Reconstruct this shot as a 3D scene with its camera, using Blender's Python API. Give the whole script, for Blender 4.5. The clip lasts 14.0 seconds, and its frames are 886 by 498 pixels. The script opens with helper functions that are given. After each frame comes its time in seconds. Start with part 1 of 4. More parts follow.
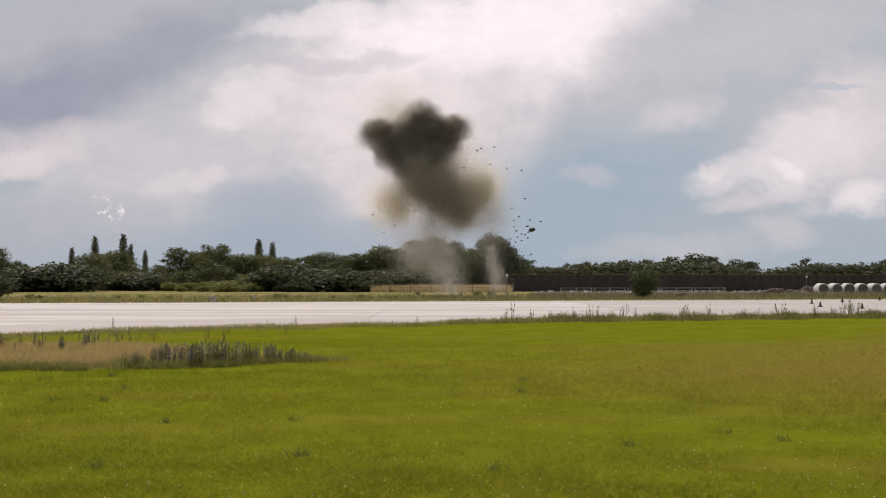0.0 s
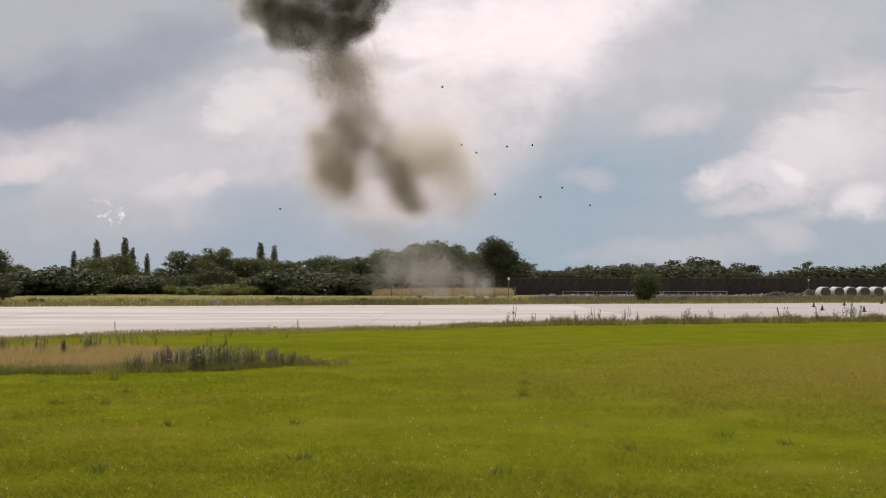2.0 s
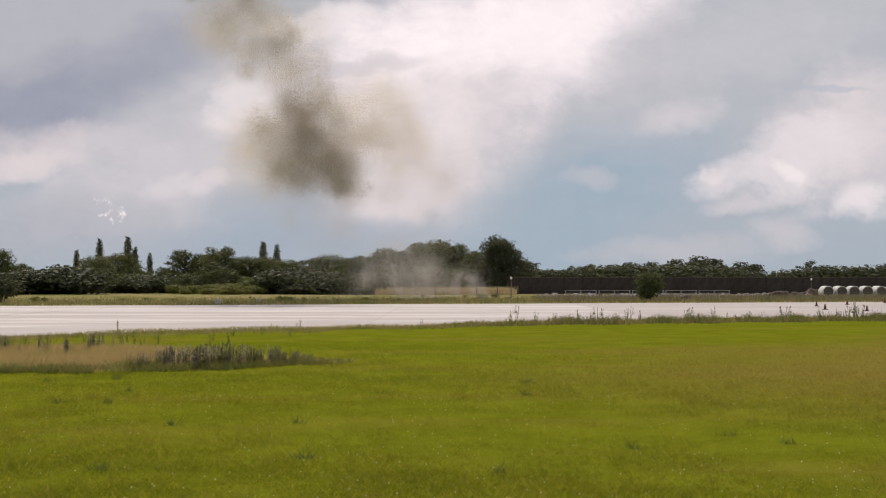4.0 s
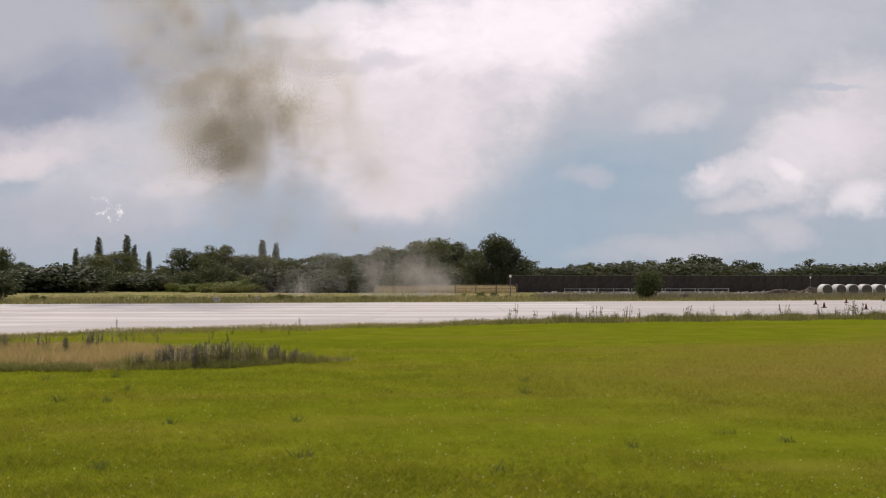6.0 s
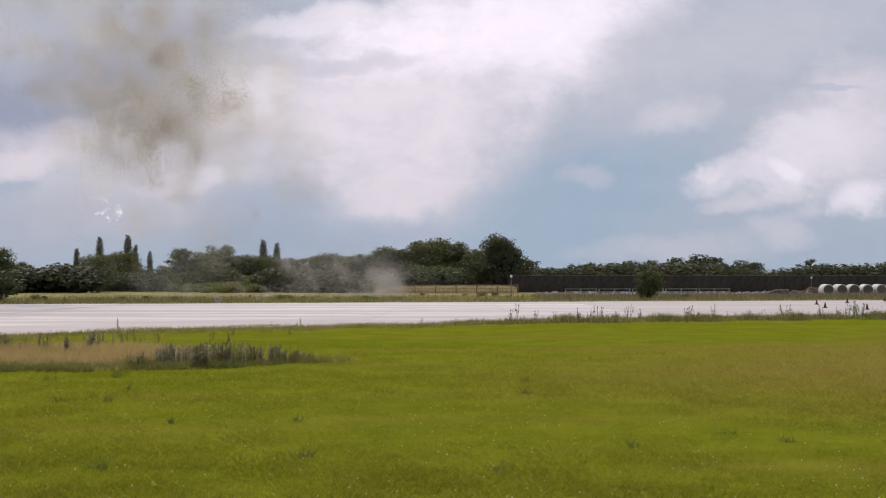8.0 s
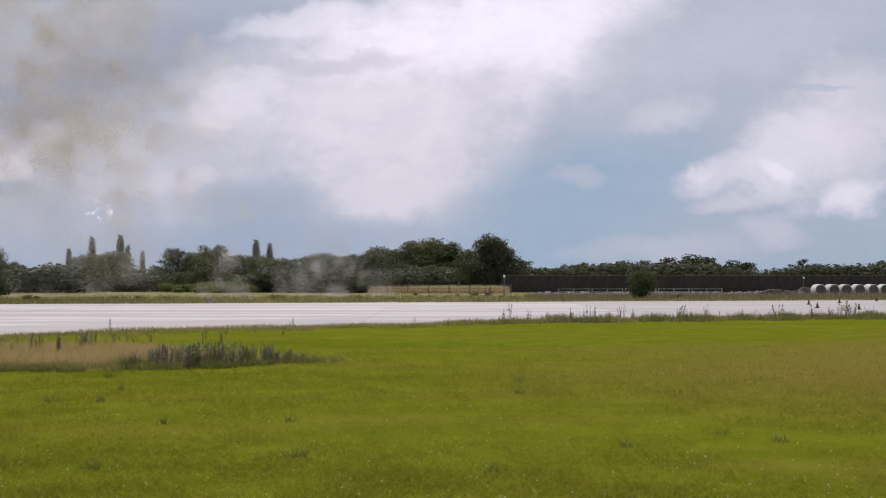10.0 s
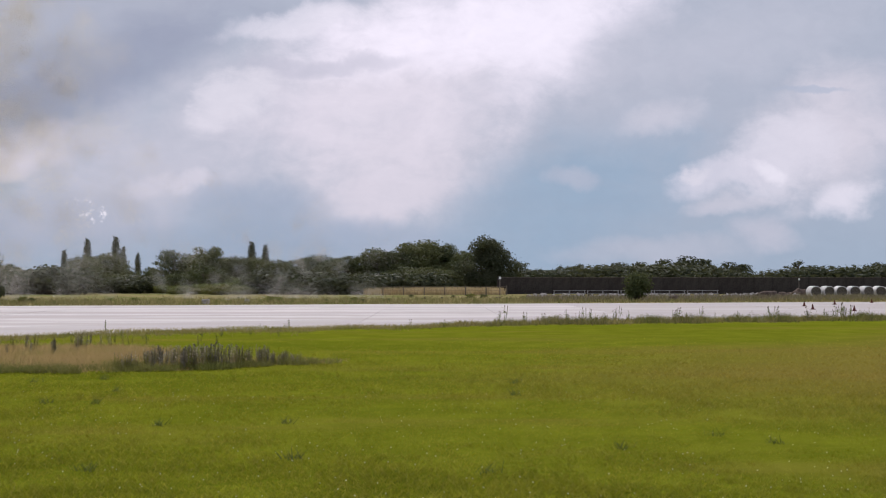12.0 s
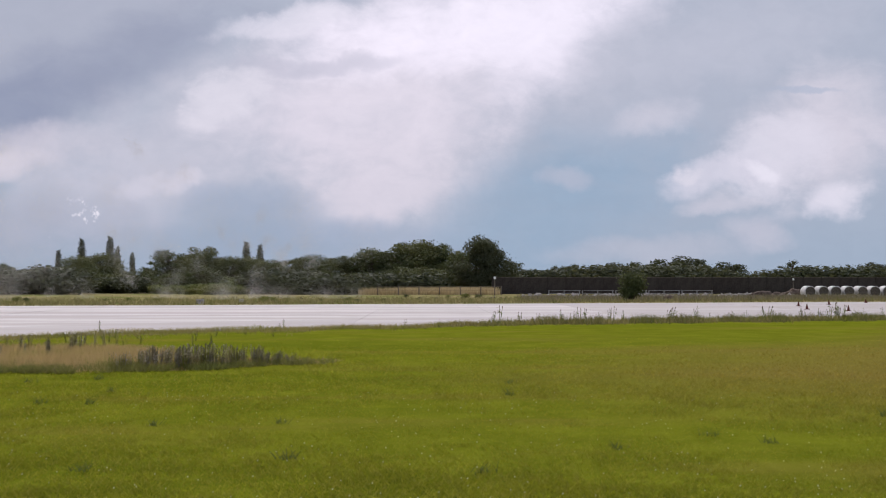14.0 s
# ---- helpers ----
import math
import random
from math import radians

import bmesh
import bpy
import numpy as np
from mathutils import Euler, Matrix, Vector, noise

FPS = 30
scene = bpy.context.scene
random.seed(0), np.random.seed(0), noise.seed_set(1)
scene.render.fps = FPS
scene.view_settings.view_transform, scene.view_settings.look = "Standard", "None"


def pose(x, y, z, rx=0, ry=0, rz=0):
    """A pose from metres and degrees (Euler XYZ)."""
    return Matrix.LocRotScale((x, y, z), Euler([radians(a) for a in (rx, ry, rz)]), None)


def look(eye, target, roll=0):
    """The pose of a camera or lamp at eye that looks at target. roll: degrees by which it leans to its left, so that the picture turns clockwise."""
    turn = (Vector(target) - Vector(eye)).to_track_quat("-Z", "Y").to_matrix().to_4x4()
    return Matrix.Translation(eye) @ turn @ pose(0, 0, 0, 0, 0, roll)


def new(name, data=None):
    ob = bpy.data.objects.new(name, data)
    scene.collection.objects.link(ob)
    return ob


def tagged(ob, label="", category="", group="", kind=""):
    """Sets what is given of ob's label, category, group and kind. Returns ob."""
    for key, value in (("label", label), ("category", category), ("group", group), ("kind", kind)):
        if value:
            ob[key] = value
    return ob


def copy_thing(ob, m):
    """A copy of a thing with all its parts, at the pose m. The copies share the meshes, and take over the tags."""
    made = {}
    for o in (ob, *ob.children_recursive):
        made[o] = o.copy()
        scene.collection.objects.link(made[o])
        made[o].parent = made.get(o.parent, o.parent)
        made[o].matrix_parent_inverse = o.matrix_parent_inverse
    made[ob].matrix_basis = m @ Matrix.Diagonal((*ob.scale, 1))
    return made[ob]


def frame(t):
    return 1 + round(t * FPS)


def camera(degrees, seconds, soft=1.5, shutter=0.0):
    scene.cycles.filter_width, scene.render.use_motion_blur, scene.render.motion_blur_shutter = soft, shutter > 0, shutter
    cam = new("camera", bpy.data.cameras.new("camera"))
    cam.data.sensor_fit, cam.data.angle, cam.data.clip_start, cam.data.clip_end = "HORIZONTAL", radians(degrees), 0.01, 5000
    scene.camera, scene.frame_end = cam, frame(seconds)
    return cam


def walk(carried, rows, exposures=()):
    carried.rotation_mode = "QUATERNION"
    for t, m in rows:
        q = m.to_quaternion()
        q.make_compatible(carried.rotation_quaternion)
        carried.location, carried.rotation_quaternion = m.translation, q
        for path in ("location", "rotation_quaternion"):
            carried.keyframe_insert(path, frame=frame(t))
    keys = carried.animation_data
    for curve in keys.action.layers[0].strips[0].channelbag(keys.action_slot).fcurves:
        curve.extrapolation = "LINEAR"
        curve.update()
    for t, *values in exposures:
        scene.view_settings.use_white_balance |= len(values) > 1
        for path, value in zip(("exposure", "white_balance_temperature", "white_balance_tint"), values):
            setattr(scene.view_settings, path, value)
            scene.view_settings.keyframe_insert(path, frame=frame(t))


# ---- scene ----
# An airfield seen across a mown lawn: a concrete runway, tree belts, and a dirt charge going off on the far verge.
EYE = 1.65
cam = camera(42.27, 14.0, soft=1.1)
walk(cam, [
    (0.0, pose(0, 0, EYE, 91.497, 0, 0.000)),
    (0.5, pose(0, 0, EYE, 91.582, 0, 0.000)),
    (1.0, pose(0, 0, EYE, 91.627, 0, 0.000)),
    (1.5, pose(0, 0, EYE, 91.627, 0, 0.045)),
    (2.0, pose(0, 0, EYE, 91.669, 0, 0.088)),
    (2.5, pose(0, 0, EYE, 91.672, 0, 0.172)),
    (3.0, pose(0, 0, EYE, 91.672, 0, 0.260)),
    (5.5, pose(0, 0, EYE, 91.539, 0, 0.130)),
    (6.0, pose(0, 0, EYE, 91.539, 0, 0.175)),
    (6.5, pose(0, 0, EYE, 91.542, 0, 0.215)),
    (7.0, pose(0, 0, EYE, 91.585, 0, 0.175)),
    (7.5, pose(0, 0, EYE, 91.585, 0, 0.175)),
    (8.0, pose(0, 0, EYE, 91.542, 0, 0.218)),
    (10.5, pose(0, 0, EYE, 91.542, 0, -0.172)),
    (11.0, pose(0, 0, EYE, 91.497, 0, -0.172)),
    (11.5, pose(0, 0, EYE, 91.582, 0, -0.260)),
    (12.0, pose(0, 0, EYE, 91.627, 0, -0.345)),
    (12.5, pose(0, 0, EYE, 91.627, 0, -0.520)),
    (13.0, pose(0, 0, EYE, 91.627, 0, -0.607)),
    (13.5, pose(0, 0, EYE, 91.627, 0, -0.562)),
    (14.0, pose(0, 0, EYE, 91.627, 0, -0.605)),
], exposures=[(0.0, 0.0, 6750, 16), (3.0, 0.0, 6750, 16), (5.5, 0.0, 6650, 16), (6.5, 0.0, 6480, 17), (8.0, 0.0, 6280, 18), (10.5, -0.04, 6080, 18.5), (14.0, -0.05, 6040, 18.5)])

# ---- light ----
SUN_AZ, SUN_EL = -14.0, 47.0      # degrees: azimuth from +y towards +x, height
world = bpy.data.worlds.new("sky")
scene.world = world
world.use_nodes = True
wn = world.node_tree
sky = wn.nodes.new("ShaderNodeTexSky")
sky.sky_type, sky.sun_disc = "NISHITA", False
sky.sun_elevation, sky.sun_rotation = radians(SUN_EL), radians(SUN_AZ)
sky.dust_density = 2.5
wn.nodes["Background"].inputs[1].default_value = 0.195
veil = wn.nodes.new("ShaderNodeHueSaturation")      # thin cloud all round takes most of the blue out of the light
veil.inputs["Saturation"].default_value = 0.4
wn.links.new(sky.outputs[0], veil.inputs["Color"])
wn.links.new(veil.outputs[0], wn.nodes["Background"].inputs[0])
sun = new("sun", bpy.data.lights.new("sun", "SUN"))
sun.data.energy, sun.data.angle, sun.data.color = 2.45, radians(2.5), (1.0, 0.93, 0.80)
az, el = radians(SUN_AZ), radians(SUN_EL)
sun.matrix_world = look((math.sin(az) * math.cos(el) * 50, math.cos(az) * math.cos(el) * 50, math.sin(el) * 50), (0, 0, 0))


# ---- materials ----
def lin(r, g, b):
    """Linear colour from 0..255 display values."""
    return tuple(((c / 255 + 0.055) / 1.055) ** 2.4 if c > 10 else c / 255 / 12.92 for c in (r, g, b)) + (1.0,)


class Net:
    """A small writer of node trees."""
    def __init__(self, name):
        self.mat = bpy.data.materials.new(name)
        self.mat.use_nodes = True
        self.t = self.mat.node_tree
        self.t.nodes.clear()
        self.out = self.t.nodes.new("ShaderNodeOutputMaterial")

    def put(self, kind):
        return self.t.nodes.new(kind)

    def join(self, a, b):
        self.t.links.new(a, b)

    def feed(self, socket, v):
        if isinstance(v, bpy.types.NodeSocket):
            self.join(v, socket)
        elif v is not None:
            socket.default_value = v

    def math(self, op, a, b=None, clamp=False):
        n = self.put("ShaderNodeMath")
        n.operation, n.use_clamp = op, clamp
        self.feed(n.inputs[0], a), self.feed(n.inputs[1], b)
        return n.outputs[0]

    def mix(self, f, a, b, blend="MIX"):
        n = self.put("ShaderNodeMix")
        n.data_type, n.blend_type = "RGBA", blend
        self.feed(n.inputs[0], f), self.feed(n.inputs[6], a), self.feed(n.inputs[7], b)
        return n.outputs[2]

    def noise(self, scale, detail=4.0, rough=0.55, vector=None, warp=0.0):
        n = self.put("ShaderNodeTexNoise")
        n.inputs["Scale"].default_value, n.inputs["Detail"].default_value = scale, detail
        n.inputs["Roughness"].default_value, n.inputs["Distortion"].default_value = rough, warp
        self.feed(n.inputs["Vector"], vector)
        return n.outputs[0]

    def step(self, v, lo, hi):
        n = self.put("ShaderNodeMapRange")
        n.interpolation_type, n.clamp = "SMOOTHSTEP", True
        self.feed(n.inputs[0], v), self.feed(n.inputs[1], lo), self.feed(n.inputs[2], hi)
        return n.outputs[0]

    def spot(self, space="Object"):
        return self.put("ShaderNodeTexCoord").outputs[space]

    def stretch(self, v, s):
        n = self.put("ShaderNodeMapping")
        self.join(v, n.inputs[0])
        n.inputs["Scale"].default_value = s
        return n.outputs[0]

    def bump(self, h, strength, dist=0.02):
        n = self.put("ShaderNodeBump")
        n.inputs["Strength"].default_value, n.inputs["Distance"].default_value = strength, dist
        self.join(h, n.inputs["Height"])
        return n.outputs[0]

    def surface(self, colour, rough=0.8, spec=0.3, metal=0.0, normal=None):
        p = self.put("ShaderNodeBsdfPrincipled")
        self.feed(p.inputs["Base Color"], colour), self.feed(p.inputs["Roughness"], rough)
        p.inputs["Specular IOR Level"].default_value, p.inputs["Metallic"].default_value = spec, metal
        self.feed(p.inputs["Normal"], normal)
        self.join(p.outputs[0], self.out.inputs[0])
        return p


def plain(name, a, b, scale, rough=0.8, spec=0.3, metal=0.0, relief=0.3, fine=8.0):
    """A solid surface: two colours mixed at two scales, with fine relief."""
    n = Net(name)
    p = n.spot()
    big, small = n.noise(scale, 5, vector=p), n.noise(scale * fine, 4, vector=p)
    f = n.math("ADD", n.math("MULTIPLY", big, 0.65), n.math("MULTIPLY", small, 0.35))
    rnd = n.put("ShaderNodeObjectInfo").outputs["Random"]
    f = n.math("ADD", n.step(f, 0.36, 0.64), n.math("MULTIPLY", n.math("SUBTRACT", rnd, 0.5), 0.4), clamp=True)
    n.surface(n.mix(f, a, b), rough, spec, metal, n.bump(small, relief))
    return n.mat


def leafy(name, a, b, c, through_light=0.35, rough=0.6):
    """Foliage and blades: every leaf its own shade, some light passing through."""
    n = Net(name)
    isl = n.put("ShaderNodeNewGeometry").outputs["Random Per Island"]
    rnd = n.put("ShaderNodeObjectInfo").outputs["Random"]
    patch = n.noise(0.6, 3, vector=n.spot())
    col = n.mix(isl, a, b)
    col = n.mix(n.step(n.math("ADD", patch, n.math("MULTIPLY", n.math("SUBTRACT", rnd, 0.5), 0.35)), 0.4, 0.68), col, c)
    p = n.surface(col, rough, 0.04)
    tr = n.put("ShaderNodeBsdfTranslucent")
    n.join(n.mix(0.15, col, (0.34, 0.34, 0.06, 1.0)), tr.inputs[0])
    m = n.put("ShaderNodeMixShader")
    m.inputs[0].default_value = through_light
    n.join(p.outputs[0], m.inputs[1]), n.join(tr.outputs[0], m.inputs[2]), n.join(m.outputs[0], n.out.inputs[0])
    return n.mat


def dusty(name, a, b, share):
    """Hanging dust and soot: matt specks that scatter light onwards."""
    n = Net(name)
    isl = n.put("ShaderNodeNewGeometry").outputs["Random Per Island"]
    col = n.mix(isl, a, b)
    d, tr, m = n.put("ShaderNodeBsdfDiffuse"), n.put("ShaderNodeBsdfTranslucent"), n.put("ShaderNodeMixShader")
    m.inputs[0].default_value = share
    n.join(col, d.inputs[0]), n.join(col, tr.inputs[0])
    n.join(d.outputs[0], m.inputs[1]), n.join(tr.outputs[0], m.inputs[2]), n.join(m.outputs[0], n.out.inputs[0])
    return n.mat


def lawn_colour(n, p, x, y):
    """Mown turf: fresh green, paler worn sweeps, and a drier, flowering stretch on the eastern side."""
    big, mid = n.noise(0.10, 5, vector=n.stretch(p, (0.6, 1.0, 1.0))), n.noise(0.9, 5, vector=p)
    small = n.noise(9.0, 5, 0.7, vector=p)
    lawn = n.mix(n.step(mid, 0.35, 0.7), (0.124, 0.150, 0.006, 1), (0.170, 0.196, 0.010, 1))
    lawn = n.mix(n.math("MULTIPLY", n.step(small, 0.42, 0.75), 0.7), lawn, (0.205, 0.215, 0.022, 1))
    band = n.noise(0.22, 4, 0.6, vector=n.stretch(p, (0.35, 1.3, 1.0)))
    lawn = n.mix(n.math("MULTIPLY", n.step(band, 0.5, 0.68), 0.5), lawn, (0.205, 0.165, 0.030, 1))
    lawn = n.mix(n.math("MULTIPLY", n.step(band, 0.48, 0.32), 0.5), lawn, (0.105, 0.135, 0.006, 1))
    sweep = n.math("SUBTRACT", n.math("ADD", n.math("MULTIPLY", x, 0.16), n.math("MULTIPLY", big, 2.4)), n.math("ABSOLUTE", n.math("MULTIPLY", n.math("SUBTRACT", y, 20.5), 0.13)))
    lawn = n.mix(n.math("MULTIPLY", n.step(sweep, 0.8, 2.2), 0.8), lawn, n.mix(small, (0.170, 0.140, 0.024, 1), (0.235, 0.185, 0.040, 1)))
    return lawn, big, mid, small


def lawn_blades():
    """Single blades that take the turf's colour where they stand, each a little lighter or darker."""
    n = Net("lawn_blade")
    p = n.spot()
    sep = n.put("ShaderNodeSeparateXYZ")
    n.join(p, sep.inputs[0])
    lawn = lawn_colour(n, p, sep.outputs[0], sep.outputs[1])[0]
    isl = n.put("ShaderNodeNewGeometry").outputs["Random Per Island"]
    col = n.mix(n.math("MULTIPLY", n.step(isl, 0.6, 1.0), 0.55), lawn, (0.30, 0.27, 0.05, 1))
    col = n.mix(n.math("MULTIPLY", n.step(isl, 0.35, 0.0), 0.3), col, (0.085, 0.100, 0.008, 1))
    col = n.mix(1.0, col, (1.36, 1.22, 1.2, 1), "MULTIPLY")
    q = n.surface(col, 0.6, 0.05)
    tr, m = n.put("ShaderNodeBsdfTranslucent"), n.put("ShaderNodeMixShader")
    m.inputs[0].default_value = 0.45
    n.join(col, tr.inputs[0])
    n.join(q.outputs[0], m.inputs[1]), n.join(tr.outputs[0], m.inputs[2]), n.join(m.outputs[0], n.out.inputs[0])
    return n.mat


def ground_material():
    n = Net("ground")
    p = n.spot()
    sep = n.put("ShaderNodeSeparateXYZ")
    n.join(p, sep.inputs[0])
    x, y = sep.outputs[0], sep.outputs[1]
    lawn, big, mid, small = lawn_colour(n, p, x, y)
    blade = n.noise(60.0, 4, 0.7, vector=p)
    lawn = n.mix(n.math("MULTIPLY", n.step(blade, 0.55, 0.75), 0.6), lawn, (0.085, 0.105, 0.006, 1))
    lawn = n.mix(1.0, lawn, (0.80, 0.78, 0.85, 1), "MULTIPLY")
    verge = n.mix(n.step(mid, 0.35, 0.65), (0.17, 0.15, 0.06, 1), (0.29, 0.23, 0.12, 1))
    verge = n.mix(n.step(n.noise(0.25, 4, vector=n.stretch(p, (0.3, 1, 1))), 0.46, 0.62), verge, (0.12, 0.14, 0.035, 1))
    far = n.mix(n.step(mid, 0.3, 0.7), (0.36, 0.28, 0.11, 1), (0.46, 0.36, 0.16, 1))
    edge = n.math("ADD", y, n.math("MULTIPLY", n.math("SUBTRACT", big, 0.5), 14.0))
    col = n.mix(n.step(edge, 62.0, 66.0), lawn, verge)
    col = n.mix(n.step(edge, 170.0, 200.0), col, far)
    height = n.math("ADD", n.math("MULTIPLY", small, 0.6), n.math("MULTIPLY", blade, 0.4))
    n.surface(col, 0.95, 0.0, 0.0, n.bump(height, 0.7, 0.04))
    return n.mat


def concrete_material(name, tone):
    n = Net(name)
    p = n.spot()
    streak = n.noise(0.30, 5, 0.6, vector=n.stretch(p, (0.12, 1.1, 1.0)), warp=0.6)
    stain, grit = n.noise(0.35, 5, vector=p), n.noise(20.0, 4, 0.7, vector=p)
    col = n.mix(n.step(streak, 0.40, 0.62), (0.345, 0.31, 0.285, 1), (0.48, 0.445, 0.42, 1))
    col = n.mix(n.math("MULTIPLY", n.step(stain, 0.52, 0.72), 0.5), col, (0.30, 0.27, 0.245, 1))
    col = n.mix(n.math("MULTIPLY", n.step(grit, 0.5, 0.8), 0.25), col, (0.36, 0.34, 0.32, 1))
    rnd = n.put("ShaderNodeObjectInfo").outputs["Random"]
    col = n.mix(n.math("ADD", n.math("MULTIPLY", rnd, 0.3), tone), col, (0.33, 0.30, 0.275, 1))
    n.surface(col, 0.8, 0.12, 0.0, n.bump(grit, 0.25, 0.01))
    return n.mat


def sky_material():
    """Broken cloud before a pale blue, glowing as the sky does. One unit is about 197 m on the sheet."""
    n = Net("cloudy_sky")
    p = n.stretch(n.spot(), (1 / 197.2, 1 / 197.2, 1 / 197.2))
    warp = n.put("ShaderNodeTexNoise")
    warp.inputs["Scale"].default_value, warp.inputs["Detail"].default_value, warp.inputs["Roughness"].default_value = 0.9, 5.0, 0.58
    n.join(p, warp.inputs["Vector"])
    off = n.put("ShaderNodeVectorMath")
    off.operation = "MULTIPLY_ADD"
    n.join(warp.outputs["Color"], off.inputs[0])
    off.inputs[1].default_value, off.inputs[2].default_value = (1.1, 0.0, 0.75), (-0.55, 0.0, -0.375)
    moved = n.put("ShaderNodeVectorMath")
    moved.operation = "ADD"
    n.join(p, moved.inputs[0]), n.join(off.outputs[0], moved.inputs[1])
    sep = n.put("ShaderNodeSeparateXYZ")
    n.join(moved.outputs[0], sep.inputs[0])
    u, v = sep.outputs[0], sep.outputs[2]
    rough = n.noise(1.1, 7, 0.60, vector=n.stretch(p, (0.7, 1, 1.25)), warp=0.4)
    wisp = n.noise(2.6, 6, 0.60, vector=n.stretch(p, (0.8, 1, 1.25)), warp=0.5)
    tex = n.math("ADD", n.math("MULTIPLY", rough, 0.78), n.math("MULTIPLY", wisp, 0.22))
    col = n.mix(n.step(v, 0.0, 3.0), lin(162, 177, 188), lin(178, 185, 193))

    def cloud(cu, cv, ru, rv, lean, rgb, amount, soft=1.0):
        nonlocal col
        c, s = math.cos(radians(lean)), math.sin(radians(lean))
        du, dv = n.math("SUBTRACT", u, cu), n.math("SUBTRACT", v, cv)
        a = n.math("ADD", n.math("MULTIPLY", du, c / ru), n.math("MULTIPLY", dv, s / ru))
        b = n.math("ADD", n.math("MULTIPLY", du, -s / rv), n.math("MULTIPLY", dv, c / rv))
        r2 = n.math("ADD", n.math("MULTIPLY", a, a), n.math("MULTIPLY", b, b))
        m = n.math("ADD", n.math("SUBTRACT", 1.0, r2), n.math("MULTIPLY", n.math("SUBTRACT", tex, 0.5), 2.4))
        col = n.mix(n.math("MULTIPLY", n.step(m, -0.75 * soft, 0.30 + 0.95 * soft), amount), col, lin(*rgb))

    # western side: grey-blue bands with white rims
    cloud(-6.64, 4.54, 4.4, 1.2, 20, (176, 180, 188), 0.8)
    cloud(-6.64, 3.34, 3.6, 0.80, 22, (150, 157, 172), 0.8)
    cloud(-7.54, 2.94, 1.5, 0.6, 15, (140, 149, 168), 0.5)
    cloud(-6.94, 2.29, 1.7, 0.48, 8, (212, 207, 210), 0.75, 0.9)
    cloud(-7.44, 2.04, 0.9, 0.3, 5, (222, 216, 217), 0.6, 0.6)
    # the great bright cloud, rising to the east
    cloud(-3.34, 2.74, 3.4, 1.3, 24, (204, 203, 207), 0.85, 1.3)
    cloud(-0.54, 2.44, 2.0, 1.7, 35, (217, 212, 214), 0.9, 1.2)
    cloud(-0.64, 1.74, 1.3, 0.75, 10, (221, 215, 217), 0.7, 0.7)
    cloud(0.16, 3.84, 3.4, 1.5, 15, (232, 225, 227), 0.85, 1.3)
    cloud(0.96, 4.54, 3.0, 0.75, 8, (253, 246, 249), 0.95, 1.2)
    cloud(2.16, 4.34, 1.2, 0.9, 40, (247, 241, 244), 0.7, 1.3)
    cloud(-2.24, 4.64, 1.5, 0.28, 10, (234, 230, 232), 0.7, 0.7)
    cloud(-1.94, 3.82, 1.7, 0.16, 2, (196, 195, 202), 0.6, 0.8)
    cloud(-3.44, 3.24, 0.75, 0.42, 25, (229, 225, 226), 0.7, 0.6)
    cloud(-4.24, 1.72, 0.42, 0.18, 25, (228, 223, 224), 0.75, 0.8)
    cloud(-4.94, 1.69, 0.5, 0.22, 10, (224, 220, 222), 0.6, 0.6)
    cloud(-5.54, 1.49, 2.2, 0.6, 10, (203, 202, 207), 0.55)
    cloud(-6.84, 0.89, 2.4, 0.55, 5, (173, 178, 187), 0.7)
    cloud(-3.04, 1.34, 1.3, 0.42, 0, (163, 175, 188), 0.8)
    cloud(-2.24, 0.74, 3.0, 0.38, 0, (157, 172, 187), 0.7)
    # the open blue and the eastern clouds
    cloud(2.66, 1.54, 2.4, 1.1, 25, (152, 174, 189), 0.88, 1.2)
    cloud(3.96, 3.64, 1.5, 1.0, 40, (190, 193, 199), 0.6)
    cloud(5.46, 4.34, 2.4, 0.8, 10, (193, 196, 202), 0.7)
    cloud(7.16, 2.60, 1.5, 1.1, 25, (220, 215, 217), 0.85, 1.0)
    cloud(6.36, 2.29, 1.0, 0.7, 30, (224, 221, 224), 0.7, 0.7)
    cloud(5.26, 1.89, 0.9, 0.32, 12, (220, 217, 221), 0.75, 0.7)
    cloud(7.46, 1.49, 0.55, 0.38, 10, (232, 228, 230), 0.8, 0.9)
    cloud(6.08, 1.96, 0.38, 0.14, -15, (240, 236, 237), 0.7, 1.0)
    cloud(4.78, 1.86, 0.25, 0.10, 5, (228, 224, 225), 0.6, 1.1)
    cloud(5.36, 1.39, 0.7, 0.16, 4, (212, 209, 212), 0.7, 1.1)
    cloud(6.01, 0.89, 0.55, 0.28, -10, (206, 203, 207), 0.6, 1.3)
    cloud(4.26, 2.91, 0.75, 0.30, 10, (214, 211, 214), 0.65, 1.2)
    cloud(2.56, 1.79, 0.5, 0.2, -5, (190, 192, 199), 0.6, 1.3)
    cloud(6.86, 3.44, 0.7, 0.07, -6, (178, 187, 198), 0.7, 0.8)
    cloud(4.16, 0.56, 1.6, 0.28, 2, (188, 191, 197), 0.7)
    # sun-struck edges low in the west
    spark = n.step(n.noise(5.5, 4, 0.6, vector=n.stretch(p, (1.0, 1, 0.8))), 0.52, 0.66)
